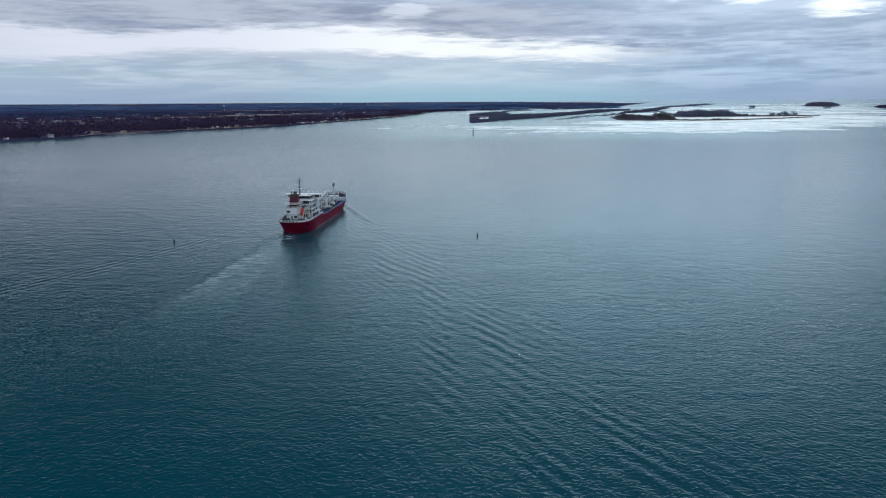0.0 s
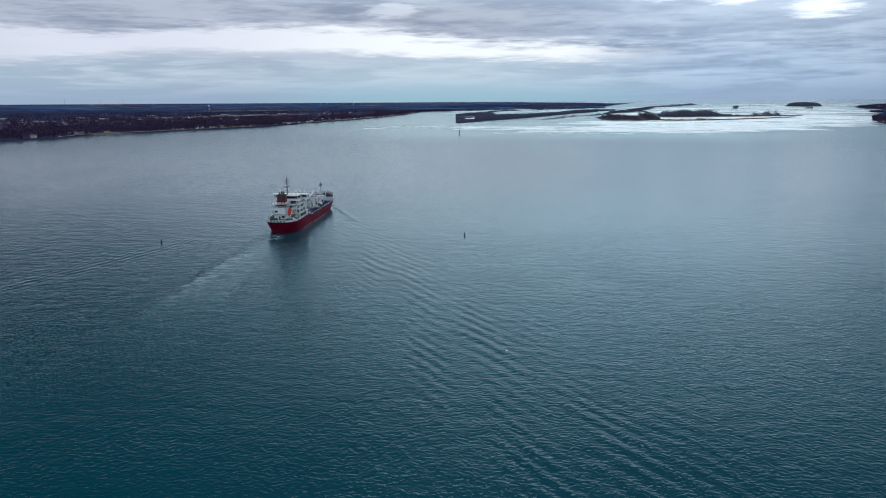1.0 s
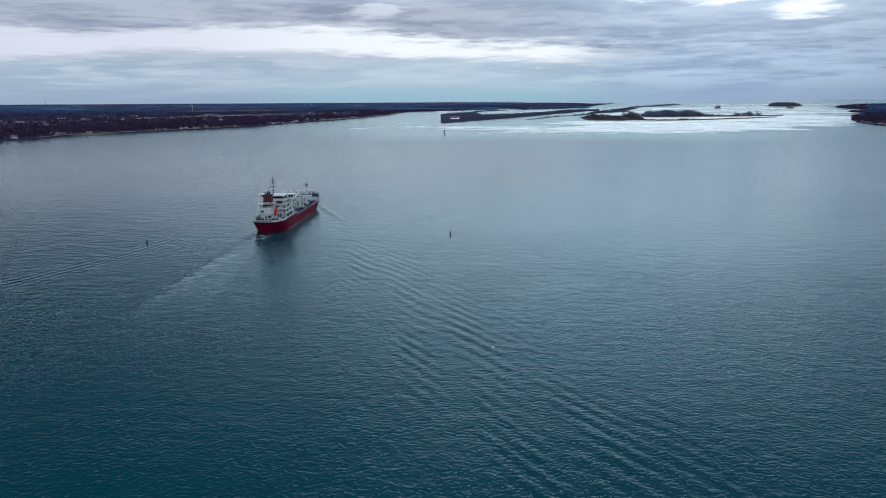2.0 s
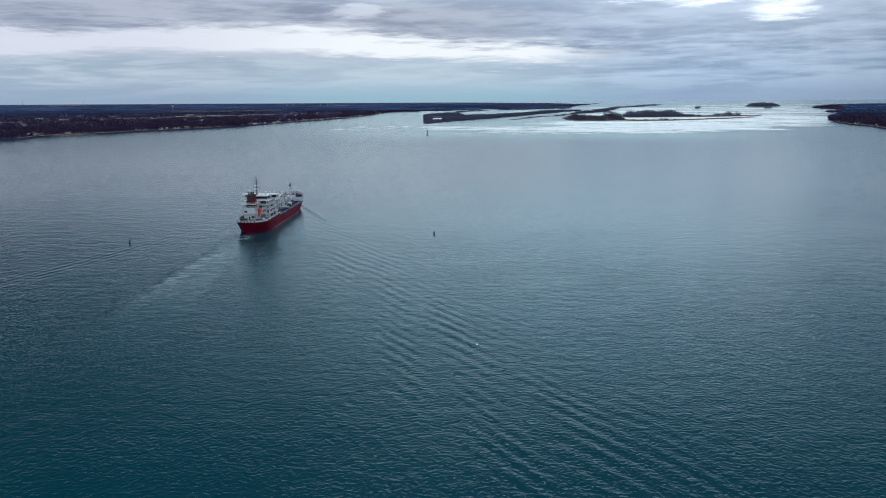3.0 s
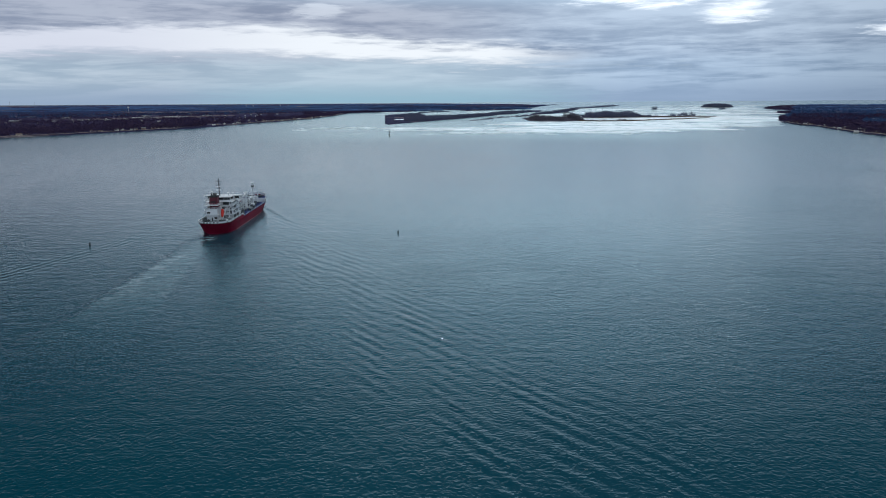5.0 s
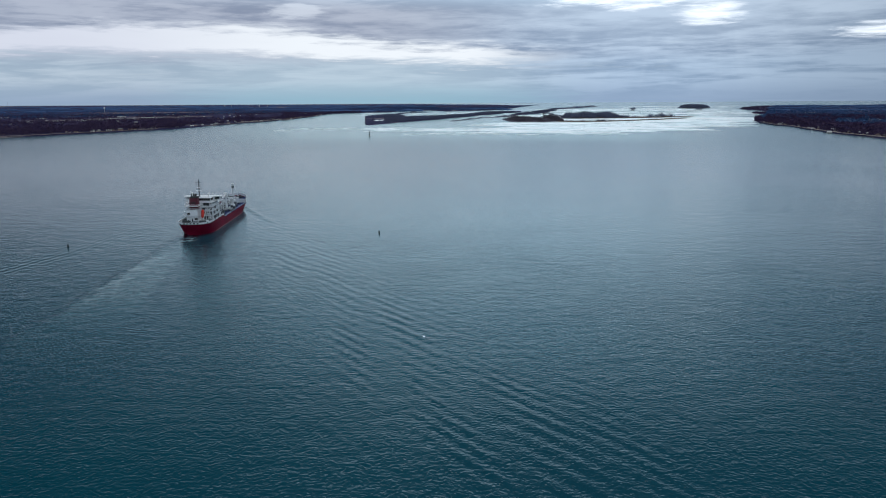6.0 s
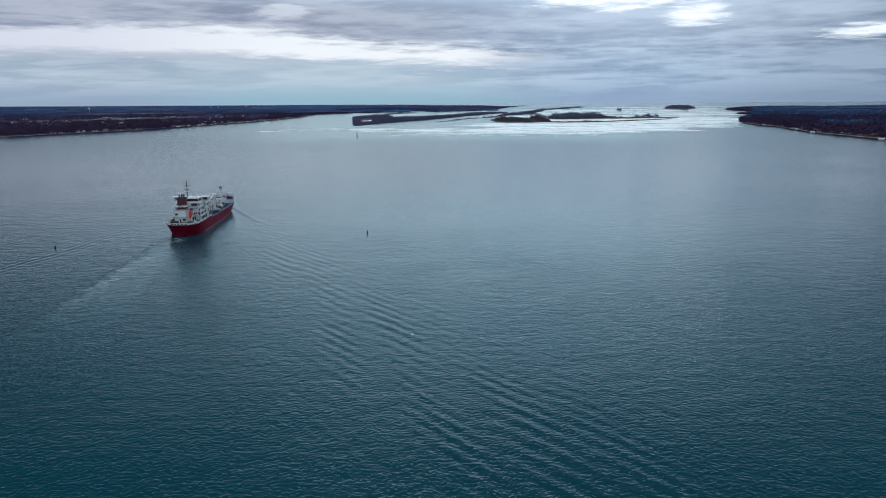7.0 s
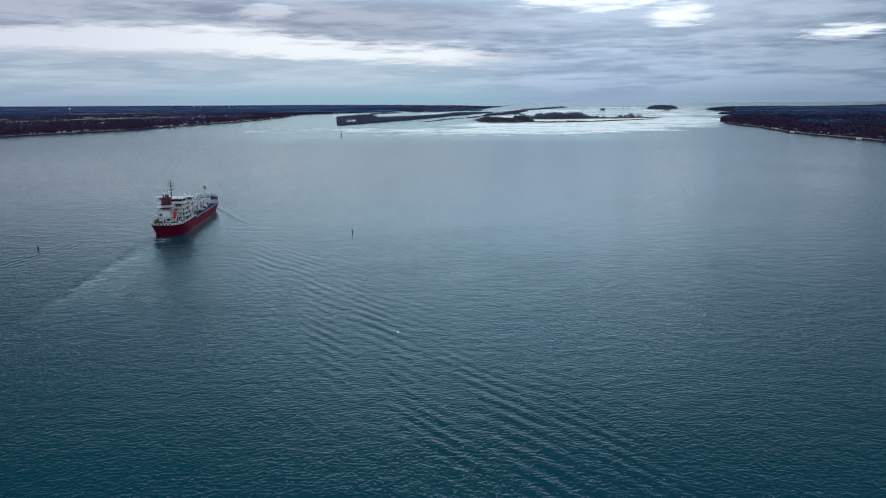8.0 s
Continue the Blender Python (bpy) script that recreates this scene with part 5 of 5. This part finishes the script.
    post = part("hose_crane", Shape().turned([(0.9, 0), (0.8, 1.0), (0.7, 9.0), (1.0, 9.1), (1.0, 10.0)], 10, (3.4, 10.5, 5.55)), SHIP_WHITE, ship, "white hose-handling crane with its jib stowed")
    part("cab", Shape().box(2.2, 4.6, 9.4, 11.6, 15.5, 17.6, 0.15), SHIP_WHITE, post)
    part("jib", Shape().tube([(3.4, 10.5, 16.6), (2.6, -9.0, 13.6)], [0.6, 0.3], 6), SHIP_WHITE, post)
    part("jib_cradle", Shape().tube([(2.7, -7.5, 5.55), (2.7, -7.5, 13.5)], 0.25, 6), SHIP_WHITE, post)
    # tank hatches, vents, and small deckhouses
    hatch = Shape().turned([(0.75, 0), (0.75, 0.9), (0.9, 0.95), (0.9, 1.1), (0.2, 1.35)], 12).mesh("tank_hatch", DARK_STEEL)
    vent = Shape().tube([(0, 0, 0), (0, 0, 5.6)], 0.18, 6).turned([(0.2, 5.5), (0.5, 5.7), (0.5, 6.4), (0.1, 6.7)], 8).mesh("vent_post", SHIP_WHITE)
    for i, y in enumerate(np.arange(-20, 40, 9.5)):
        for side in (-1, 1):
            part("tank_hatch", hatch, DARK_STEEL, ship).location = (side * 5.9, float(y), 5.55)
            part("vent_post", vent, SHIP_WHITE, ship, "white tank vent post").location = (side * (4.9 + 0.6 * (i % 2)), float(y) + 3.4, 5.55)
    for x0, x1, y0, y1, z1 in ((-7.2, -3.4, -26, -21, 8.6), (3.2, 7.6, -26.5, -22, 9.4), (-6.8, -3.8, 14, 18, 8.2), (-2.4, 2.4, 38.5, 43, 8.8), (4.2, 6.6, 20, 23, 7.9)):
        part("deckhouse", Shape().box(x0, x1, y0, y1, 5.55, z1, 0.12), SHIP_WHITE, ship, "small white deckhouse")
    s = Shape()
    for side in (-1, 1):
        rail(s, [(side * (hull_lines((y + 64) / 128)[1] - 0.2), float(y), 5.6) for y in np.arange(-25, 44, 4.0)], gap=2.0)
    part("side_railing", s, SHIP_WHITE, ship)
    for x, y, z0, z1 in ((-6, -2, 5.55, 11.5), (6.2, -14, 5.55, 11.0), (-5.6, 30, 5.55, 11.5)):
        part("light_post", Shape().tube([(x, y, z0), (x, y, z1)], [0.16, 0.1], 6).box(x - 0.5, x + 0.5, y - 0.2, y + 0.2, z1, z1 + 0.35), SHIP_WHITE, ship, "white floodlight post")

    # a second crane amidships, goal posts over the pipes, and hose reels
    c2 = part("stores_derrick", Shape().turned([(0.8, 0), (0.65, 8.0), (0.9, 8.2), (0.9, 9.0)], 10, (-4.2, -14, 5.55)), SHIP_WHITE, ship, "white deck crane with a lowered jib")
    part("jib", Shape().tube([(-4.2, -14, 14.2), (-3.2, 6, 12.8)], [0.5, 0.25], 6), SHIP_WHITE, c2)
    part("cab", Shape().box(-5.3, -3.1, -15.1, -12.9, 13.2, 15.2, 0.15), SHIP_WHITE, c2)
    for y, hw, top in ((-19.0, 5.2, 13.0), (17.5, 4.4, 13.6), (30.0, 4.0, 13.2)):
        g = part("goal_post", Shape().box(-hw, -hw + 0.5, y, y + 0.5, 5.55, top).box(hw - 0.5, hw, y, y + 0.5, 5.55, top).box(-hw, hw, y, y + 0.5, top - 0.6, top), SHIP_WHITE, ship, "white portal frame over the pipes")
        part("lamp", Shape().box(-0.6, 0.6, y - 0.1, y + 0.6, top, top + 0.5, 0.08), DARK_STEEL, g)
    for x, y in ((5.6, -9), (6.2, 14), (-6.0, 24), (4.6, 33), (6.6, -18)):
        r = Shape().tube([(x - 0.9, y, 7.0), (x + 0.9, y, 7.0)], 1.0, 12).box(x - 1.2, x + 1.2, y - 0.4, y + 0.4, 5.55, 6.2)
        part("hose_reel", r, DARK_STEEL, ship, "dark hose reel")
    for x0, x1, y0, y1 in ((7.4, 8.8, -24, -16), (7.6, 8.6, 12, 17), (-8.6, -7.4, -8, -1)):
        part("gangway_stack", Shape().box(x0, x1, y0, y1, 5.55, 7.2, 0.1), DARK_STEEL, ship, "dark stowed gangway")
    # life raft canisters along the deckhouse
    can = Shape().tube([(0, -0.7, 0.6), (0, 0.7, 0.6)], 0.42, 10).box(-0.5, 0.5, -0.6, 0.6, 0, 0.25).mesh("raft_canister", SHIP_WHITE)
    for x, y, z in ((8.9, -40, 10.34), (8.9, -37.6, 10.34), (-8.9, -40, 10.34), (8.4, -41, 13.04), (-8.4, -41, 13.04)):
        part("raft_canister", can, SHIP_WHITE, ship, "white life raft canister").location = (x, y, z)

    # forecastle
    winch(-3.4, 50.5, 8.5, 1.1)
    winch(3.4, 50.5, 8.5, 1.1)
    fore = part("foremast", Shape().tube([(0, 52.5, 8.5), (0, 52.5, 14), (0, 52.5, 18.2)], [0.95, 0.7, 0.5], 8).box(-1.0, 1.0, 51.9, 53.1, 18.2, 19.6, 0.15), SHIP_WHITE, ship, "white foremast with a lamp platform")
    part("platform", Shape().box(-0.9, 0.9, 51.6, 53.4, 16.4, 16.55).box(-0.9, 0.9, 51.6, 51.68, 16.55, 17.5).box(-0.9, 0.9, 53.32, 53.4, 16.55, 17.5), DARK_STEEL, fore)
    for w in (-1, 1):
        part("brace", Shape().tube([(w * 1.8, 51, 8.5), (0, 52.5, 14.5)], 0.12, 5), SHIP_WHITE, fore)
    fore.location = (-1.6, 0, 0)
    part("break_bulkhead", Shape().box(-9.2, 9.2, 45.9, 46.1, 5.5, 8.5), SHIP_WHITE, ship, "white bulkhead under the forecastle")
    part("store_house", Shape().box(-3.6, 3.6, 44.5, 47.5, 5.55, 9.6, 0.12), SHIP_WHITE, ship, "white forecastle store")
    return ship


build_ship()


# ---------------------------------------------------------------- marks on the water
BUOY_GREEN = material("buoy_green", (0.012, 0.03, 0.035), 0.5, var=0.3)
BUOY_DARK = material("buoy_dark", (0.03, 0.032, 0.04), 0.5, var=0.3)
CONCRETE = material("concrete", (0.44, 0.45, 0.46), 0.9, var=0.25, streak=0.4)


def spar_buoy(x, y, tall, lean, mat, label, tip):
    b = thing("spar_buoy", pose(x, y, 0, lean, lean * 0.5), label, "buoy")
    part("body", Shape().turned([(0.38, -1.2), (0.44, 0.0), (0.44, tall * 0.55), (0.34, tall * 0.7), (0.2, tall * 0.76)], 12), mat, b)
    part("collar", Shape().turned([(0.45, 0.05), (0.58, 0.1), (0.58, 0.24), (0.45, 0.3)], 12), mat, b)
    part("staff", Shape().tube([(0, 0, tall * 0.7), (0, 0, tall)], 0.17, 6), mat, b)
    if tip:
        part("topmark", Shape().turned([(0.05, 0), (0.28, 0.08), (0.28, 0.36), (0.05, 0.44)], 10, (0, 0, tall - 0.1)), mat, b)


spar_buoy(-157.2, 413.0, 1.7, 12, BUOY_DARK, "dark leaning spar buoy on the river", True)
spar_buoy(22.9, 424.0, 1.9, 2, BUOY_GREEN, "dark green upright spar buoy on the river", False)


def light_tower():
    t = thing("channel_light", site(2.58, 1757), "green-grey channel light tower on a concrete pier", "lighthouse")
    part("pier", Shape().turned([(3.2, -2), (3.2, 1.4), (2.9, 1.8), (2.9, 2.2)], 14), CONCRETE, t, "round concrete pier")
    part("tower", Shape().turned([(1.35, 2.2), (1.1, 5), (0.75, 8.6), (0.75, 9.0)], 12), BUOY_GREEN, t)
    part("band", Shape().turned([(1.16, 4.8), (1.02, 6.4)], 12), CONCRETE, t, "pale painted band")
    part("gallery", Shape().turned([(1.35, 9.0), (1.35, 9.2), (0.9, 9.25)], 12), DARK_STEEL, t)
    part("railing", rail(Shape(), [(1.28 * math.cos(a), 1.28 * math.sin(a), 9.2) for a in np.linspace(0, 2 * math.pi, 9)], gap=3, thick=0.06), DARK_STEEL, t)
    part("lantern", Shape().turned([(0.55, 9.2), (0.55, 10.8), (0.72, 10.9), (0.25, 11.9), (0.05, 13.0)], 10), BUOY_DARK, t)


light_tower()
# a white lump added in place of a gull on the water
chunk = Shape().turned([(0.75, -0.2), (0.8, 0.05), (0.55, 0.3), (0.2, 0.42)], 7, (0, 0, 0))
chunk_ob = new("white_lump", chunk.mesh("white_lump", ICE))
chunk_ob.location, chunk_ob.scale = (26.4, 223.0, 0.0), (0.40, 0.3, 0.36)
tagged(chunk_ob, "small white lump standing in for a gull", "ice")


# ---------------------------------------------------------------- houses and works on the banks
WALLS = [material("house_white", (0.62, 0.62, 0.60), 0.7, var=0.1, per_piece=0.25), material("house_tan", (0.50, 0.45, 0.41), 0.8, var=0.15, per_piece=0.3),
         material("house_brick", (0.30, 0.20, 0.18), 0.85, var=0.2, per_piece=0.3), material("house_grey", (0.36, 0.37, 0.39), 0.75, var=0.12, per_piece=0.3)]
ROOFS = [material("roof_slate", (0.10, 0.10, 0.115), 0.8, var=0.2), material("roof_brown", (0.13, 0.09, 0.075), 0.85, var=0.2), material("roof_pale", (0.42, 0.42, 0.43), 0.7, var=0.15)]
BOARDS = material("weathered_boards", (0.17, 0.145, 0.12), 0.9, var=0.3, streak=0.3)


def house_kind(wall, roof, w, d, h, pitch, words):
    """A gabled house with its door, windows and chimney, at the origin; moved and copied later."""
    top = h + d / 2 * pitch
    ob = thing("house", pose(0, 0, 0), words, "house", "houses along the banks")
    v = [(x, y, z) for x in (-w / 2, w / 2) for y, z in ((-d / 2, -1), (d / 2, -1), (d / 2, h), (0, top), (-d / 2, h))]
    part("wall", Shape().add(v, [(0, 1, 2, 3, 4), (9, 8, 7, 6, 5), (0, 4, 9, 5), (1, 6, 7, 2), (0, 5, 6, 1), (2, 7, 8, 3), (3, 8, 9, 4)]), wall, ob)
    e, t = 0.5, 0.3
    for s in (-1, 1):
        y1, z1 = s * (d / 2 + e), h - e * pitch
        q = [(-w / 2 - e, 0, top + 0.05), (w / 2 + e, 0, top + 0.05), (w / 2 + e, y1, z1 + 0.05), (-w / 2 - e, y1, z1 + 0.05)]
        q += [(x, y, z + t) for x, y, z in q]
        part("roof_slope", Shape().add(q, [(0, 1, 2, 3), (7, 6, 5, 4), (0, 4, 5, 1), (1, 5, 6, 2), (2, 6, 7, 3), (3, 7, 4, 0)]), roof, ob)
    pane = Shape().box(-0.6, 0.6, -0.08, 0.08, 0, 1.3, 0.06).mesh("window", GLASS)
    for x in (-w * 0.33, -w * 0.1, w * 0.33):
        for s in (-1, 1):
            for z in ((1.0, 3.7) if h > 4.5 else (1.0,)):
                part("window", pane, GLASS, ob).location = (x, s * (d / 2 + 0.02), z)
    part("door", Shape().box(w * 0.12, w * 0.12 + 1.0, -d / 2 - 0.08, -d / 2 + 0.05, 0, 2.1, 0.05), ROOFS[1], ob)
    part("chimney", Shape().box(w * 0.22, w * 0.22 + 0.8, 0.6, 1.4, h, top + 1.1), WALLS[2], ob)
    return ob


KINDS = [house_kind(WALLS[0], ROOFS[0], 12, 8, 5.4, 0.62, "white two-storey house with a dark gabled roof"),
         house_kind(WALLS[1], ROOFS[1], 14, 9, 3.2, 0.5, "tan bungalow with a brown gabled roof"),
         house_kind(WALLS[2], ROOFS[0], 13, 9, 5.2, 0.6, "brick house with a slate roof"),
         house_kind(WALLS[3], ROOFS[2], 13, 8, 3.4, 0.55, "grey cottage with a pale roof"),
         house_kind(WALLS[0], ROOFS[2], 16, 9, 3.2, 0.45, "long white cottage with a pale roof")]


def settle(land, az0, az1, count, set0, set1, seed, ground):
    """Houses along a shore, at uneven setbacks, each turned a little off the shore's line."""
    rng = np.random.default_rng(seed)
    for az in np.sort(rng.uniform(az0, az1, count)):
        d = float(land.shores(np.array([az]))[0][0]) + rng.uniform(set0, set1)
        kind = KINDS[int(rng.integers(0, len(KINDS)))]
        copy_thing(kind, site(az, d, ground, -az + rng.uniform(-30, 30), rng.uniform(0.6, 0.95)))


settle(left_bank, -34, -19, 13, 55, 170, 201, 2.7)
settle(left_bank, -19, -8, 17, 40, 130, 203, 2.7)
settle(left_bank, -8, -1.2, 40, 30, 300, 205, 2.7)
settle(left_bank, -33, -6, 90, 250, 2200, 207, 2.7)
settle(right_bank, 33.2, 44.0, 28, 26, 110, 209, 2.2)
settle(right_bank, 34.0, 44.0, 9, 150, 700, 211, 2.2)
settle(left_bank, 9.2, 14.0, 12, 30, 200, 213, 2.7)
# the patterns themselves stand among the others
for kind, (a, d) in zip(KINDS, ((-29.0, 1905), (-24.3, 2130), (-16.2, 2390), (34.9, 2710), (37.9, 2160))):
    kind.matrix_world = site(a, d, 2.6, -a + 12)


def works(az, d, w, deep, h, roof, words):
    """A flat-roofed shed or shop, with a parapet and a row of doors."""
    o = thing("warehouse", site(az, d, 2.6, -az), words, "building", "sheds of the town")
    part("wall", Shape().box(-w / 2, w / 2, -deep / 2, deep / 2, -1, h), WALLS[3] if roof else WALLS[0], o)
    part("roof", Shape().box(-w / 2 - 0.4, w / 2 + 0.4, -deep / 2 - 0.4, deep / 2 + 0.4, h, h + 0.6, 0.2), WALLS[0], o, "pale flat roof")
    leaf = Shape().box(-1.8, 1.8, -0.1, 0.1, 0, 3.6, 0.05).mesh("loading_door", ROOFS[0])
    for x in np.arange(-w / 2 + 5, w / 2 - 4, 9.0):
        part("loading_door", leaf, ROOFS[0], o).location = (float(x), -deep / 2 - 0.05, 0)
    part("roof_unit", Shape().box(-3, 3, -2, 2, h + 0.6, h + 2.4, 0.1), ROOFS[2], o)


rng = np.random.default_rng(301)
for az, d, w in ((-17.4, 4000, 46), (-16.5, 4250, 60), (-15.6, 4350, 70), (-15.0, 4050, 40), (-14.2, 4500, 75), (-13.3, 4500, 44), (-18.6, 3800, 36), (-20.4, 3950, 34),
                 (-22.0, 3700, 30), (-24.5, 3900, 40), (-26.0, 4300, 36), (-11.6, 4900, 60), (-2.6, 5600, 50), (-1.5, 6400, 70), (-19.3, 5600, 70), (-28.6, 3500, 26), (-30.8, 4400, 40),
                 (-16.0, 4900, 50), (-17.9, 5100, 44), (-21.2, 4700, 50), (-23.4, 5200, 40), (-12.6, 5600, 60)):
    works(az, d, w, float(rng.uniform(16, 26)), float(rng.uniform(4.5, 7)), int(rng.integers(0, 2)), "long pale flat-roofed shed among bare trees")

for az, d, w in ((38.6, 3330, 26), (39.9, 3300, 34), (40.4, 3320, 22), (36.2, 5200, 60)):
    works(az, d, w, 14.0, 4.5, 0, "long pale flat-roofed shed in the woods")


def strip(name, land, az0, az1, set0, set1, mat, label, step=0.04):
    """A road or beach that follows a shore."""
    az = np.arange(az0, az1, step)
    near, _ = land.shores(az)
    wob = 4 * soft_noise(az * 2.2 + 30, 77, 3)
    rows = [near + set0 + wob, near + (set0 + set1) / 2 + wob, near + set1 + wob]
    v = []
    for i, d in enumerate(rows):
        x, y = polar(az, d)
        v.append(np.stack([x, y, np.full_like(x, land.height + (0.75 if i == 1 else 0.45))], -1).reshape(-1, 3))
    ob = sheet(name, lay(np.concatenate(v)), grid_faces(3, len(az)), mat)
    tagged(ob, label, "shore", kind="structure")


strip("pavement_shore_left", left_bank, -27.5, -13.6, 12, 34, SAND, "pale gravel bank along the shore")
strip("pavement_shore_left_town", left_bank, -9.5, -2.2, 10, 40, SAND, "pale gravel bank along the town shore")
strip("pavement_town_left", left_bank, -7.6, -1.2, 70, 170, PALE, "pale streets and yards of a riverside town")
strip("pavement_shore_right", right_bank, 33.0, 43.4, 10, 46, SAND, "pale gravel road along the shore")


# ---------------------------------------------------------------- docks, towers and masts
def dock(az, d, length, turn, roofed):
    o = thing("dock", site(az, d, 0.0, turn), "dark timber dock on piles" + (" with a white boathouse" if roofed else ""), "dock", "docks along the bank")
    plank = Shape().box(-length / 2, length / 2, -1.4, 1.4, 0.9, 1.15).mesh("deck", BOARDS)
    part("deck", plank, BOARDS, o)
    pile = Shape().tube([(0, 0, -1.5), (0, 0, 1.6)], 0.2, 6).mesh("pile", BOARDS)
    for x in np.arange(-length / 2 + 0.5, length / 2, 5.0):
        for y in (-1.3, 1.3):
            part("pile", pile, BOARDS, o).location = (float(x), y, 0)
    if roofed:
        part("boathouse", Shape().box(-5, 5, 1.6, 9, -0.5, 3.4), WALLS[0], o, "white boathouse")
        v = [(x, y, z) for x in (-5.5, 5.5) for y, z in ((1.1, 3.4), (9.5, 3.4), (5.3, 6.0))]
        part("boathouse_roof", Shape().add(v, [(0, 1, 2), (5, 4, 3), (0, 2, 5, 3), (1, 4, 5, 2), (0, 3, 4, 1)]), ROOFS[2], o)


dock(37.6, 2020, 14, -30, True)
dock(38.3, 1940, 28, -38, False)
dock(40.0, 1815, 44, -40, False)
dock(41.9, 1700, 26, -44, True)
dock(42.9, 1640, 40, -40, False)


def water_tower(az, d, h):
    o = thing("water_tower", site(az, d, 2.0), "pale water tower with a bulb on a slender stem", "water tower")
    part("stem", Shape().turned([(5.5, 0), (3.0, 5), (2.4, h * 0.7), (3.6, h * 0.78)], 14), WALLS[3], o)
    part("tank", Shape().turned([(3.6, h * 0.76), (8.5, h * 0.83), (10.2, h * 0.89), (9.0, h * 0.95), (4.0, h), (0.5, h + 0.6)], 18), WALLS[0], o, "pale round tank", smooth=True)


water_tower(-17.1, 8100, 56)


def lattice_mast(az, d, h):
    o = thing("radio_mast", site(az, d, 2.0), "thin lattice radio mast on the skyline", "mast")
    for i in range(3):
        a = 2 * math.pi * i / 3
        part("leg", Shape().tube([(4 * math.cos(a), 4 * math.sin(a), 0), (0.8 * math.cos(a), 0.8 * math.sin(a), h)], [0.45, 0.25], 5), ROOFS[0], o)
    s = Shape()
    for k in range(14):
        z = h * (k + 0.5) / 14
        r = 4 - 3.2 * z / h
        for i in range(3):
            a, b = 2 * math.pi * i / 3, 2 * math.pi * (i + 1) / 3
            s.tube([(r * math.cos(a), r * math.sin(a), z), (r * math.cos(b), r * math.sin(b), z + h / 28)], 0.3, 4)
    part("bracing", s, ROOFS[0], o)


for a, d, h in ((-26.9, 9000, 128), (-24.6, 12000, 130), (-23.1, 12500, 132)):
    lattice_mast(a, d, h)


def tall_block(az, d, w, h):
    o = thing("tall_building", site(az, d, 2.0, -az), "grey tall building on the far skyline", "building", "skyline blocks")
    part("wall", Shape().box(-w / 2, w / 2, -12, 12, 0, h), WALLS[3], o)
    part("roof", Shape().box(-w / 2 + 2, w / 2 - 2, -6, 6, h, h + 5, 0.3), ROOFS[2], o)
    band = Shape().box(-w / 2 + 1.5, w / 2 - 1.5, -12.2, -12, 0, 2.0).mesh("window_band", GLASS)
    for z in np.arange(6, h - 4, 7.0):
        part("window_band", band, GLASS, o).location = (0, 0, float(z))


for a, d, w, h in ((-8.6, 21000, 30, 52), (-8.1, 21500, 24, 46), (-6.0, 22000, 30, 44), (-5.4, 22500, 24, 42)):
    tall_block(a, d, w, h)
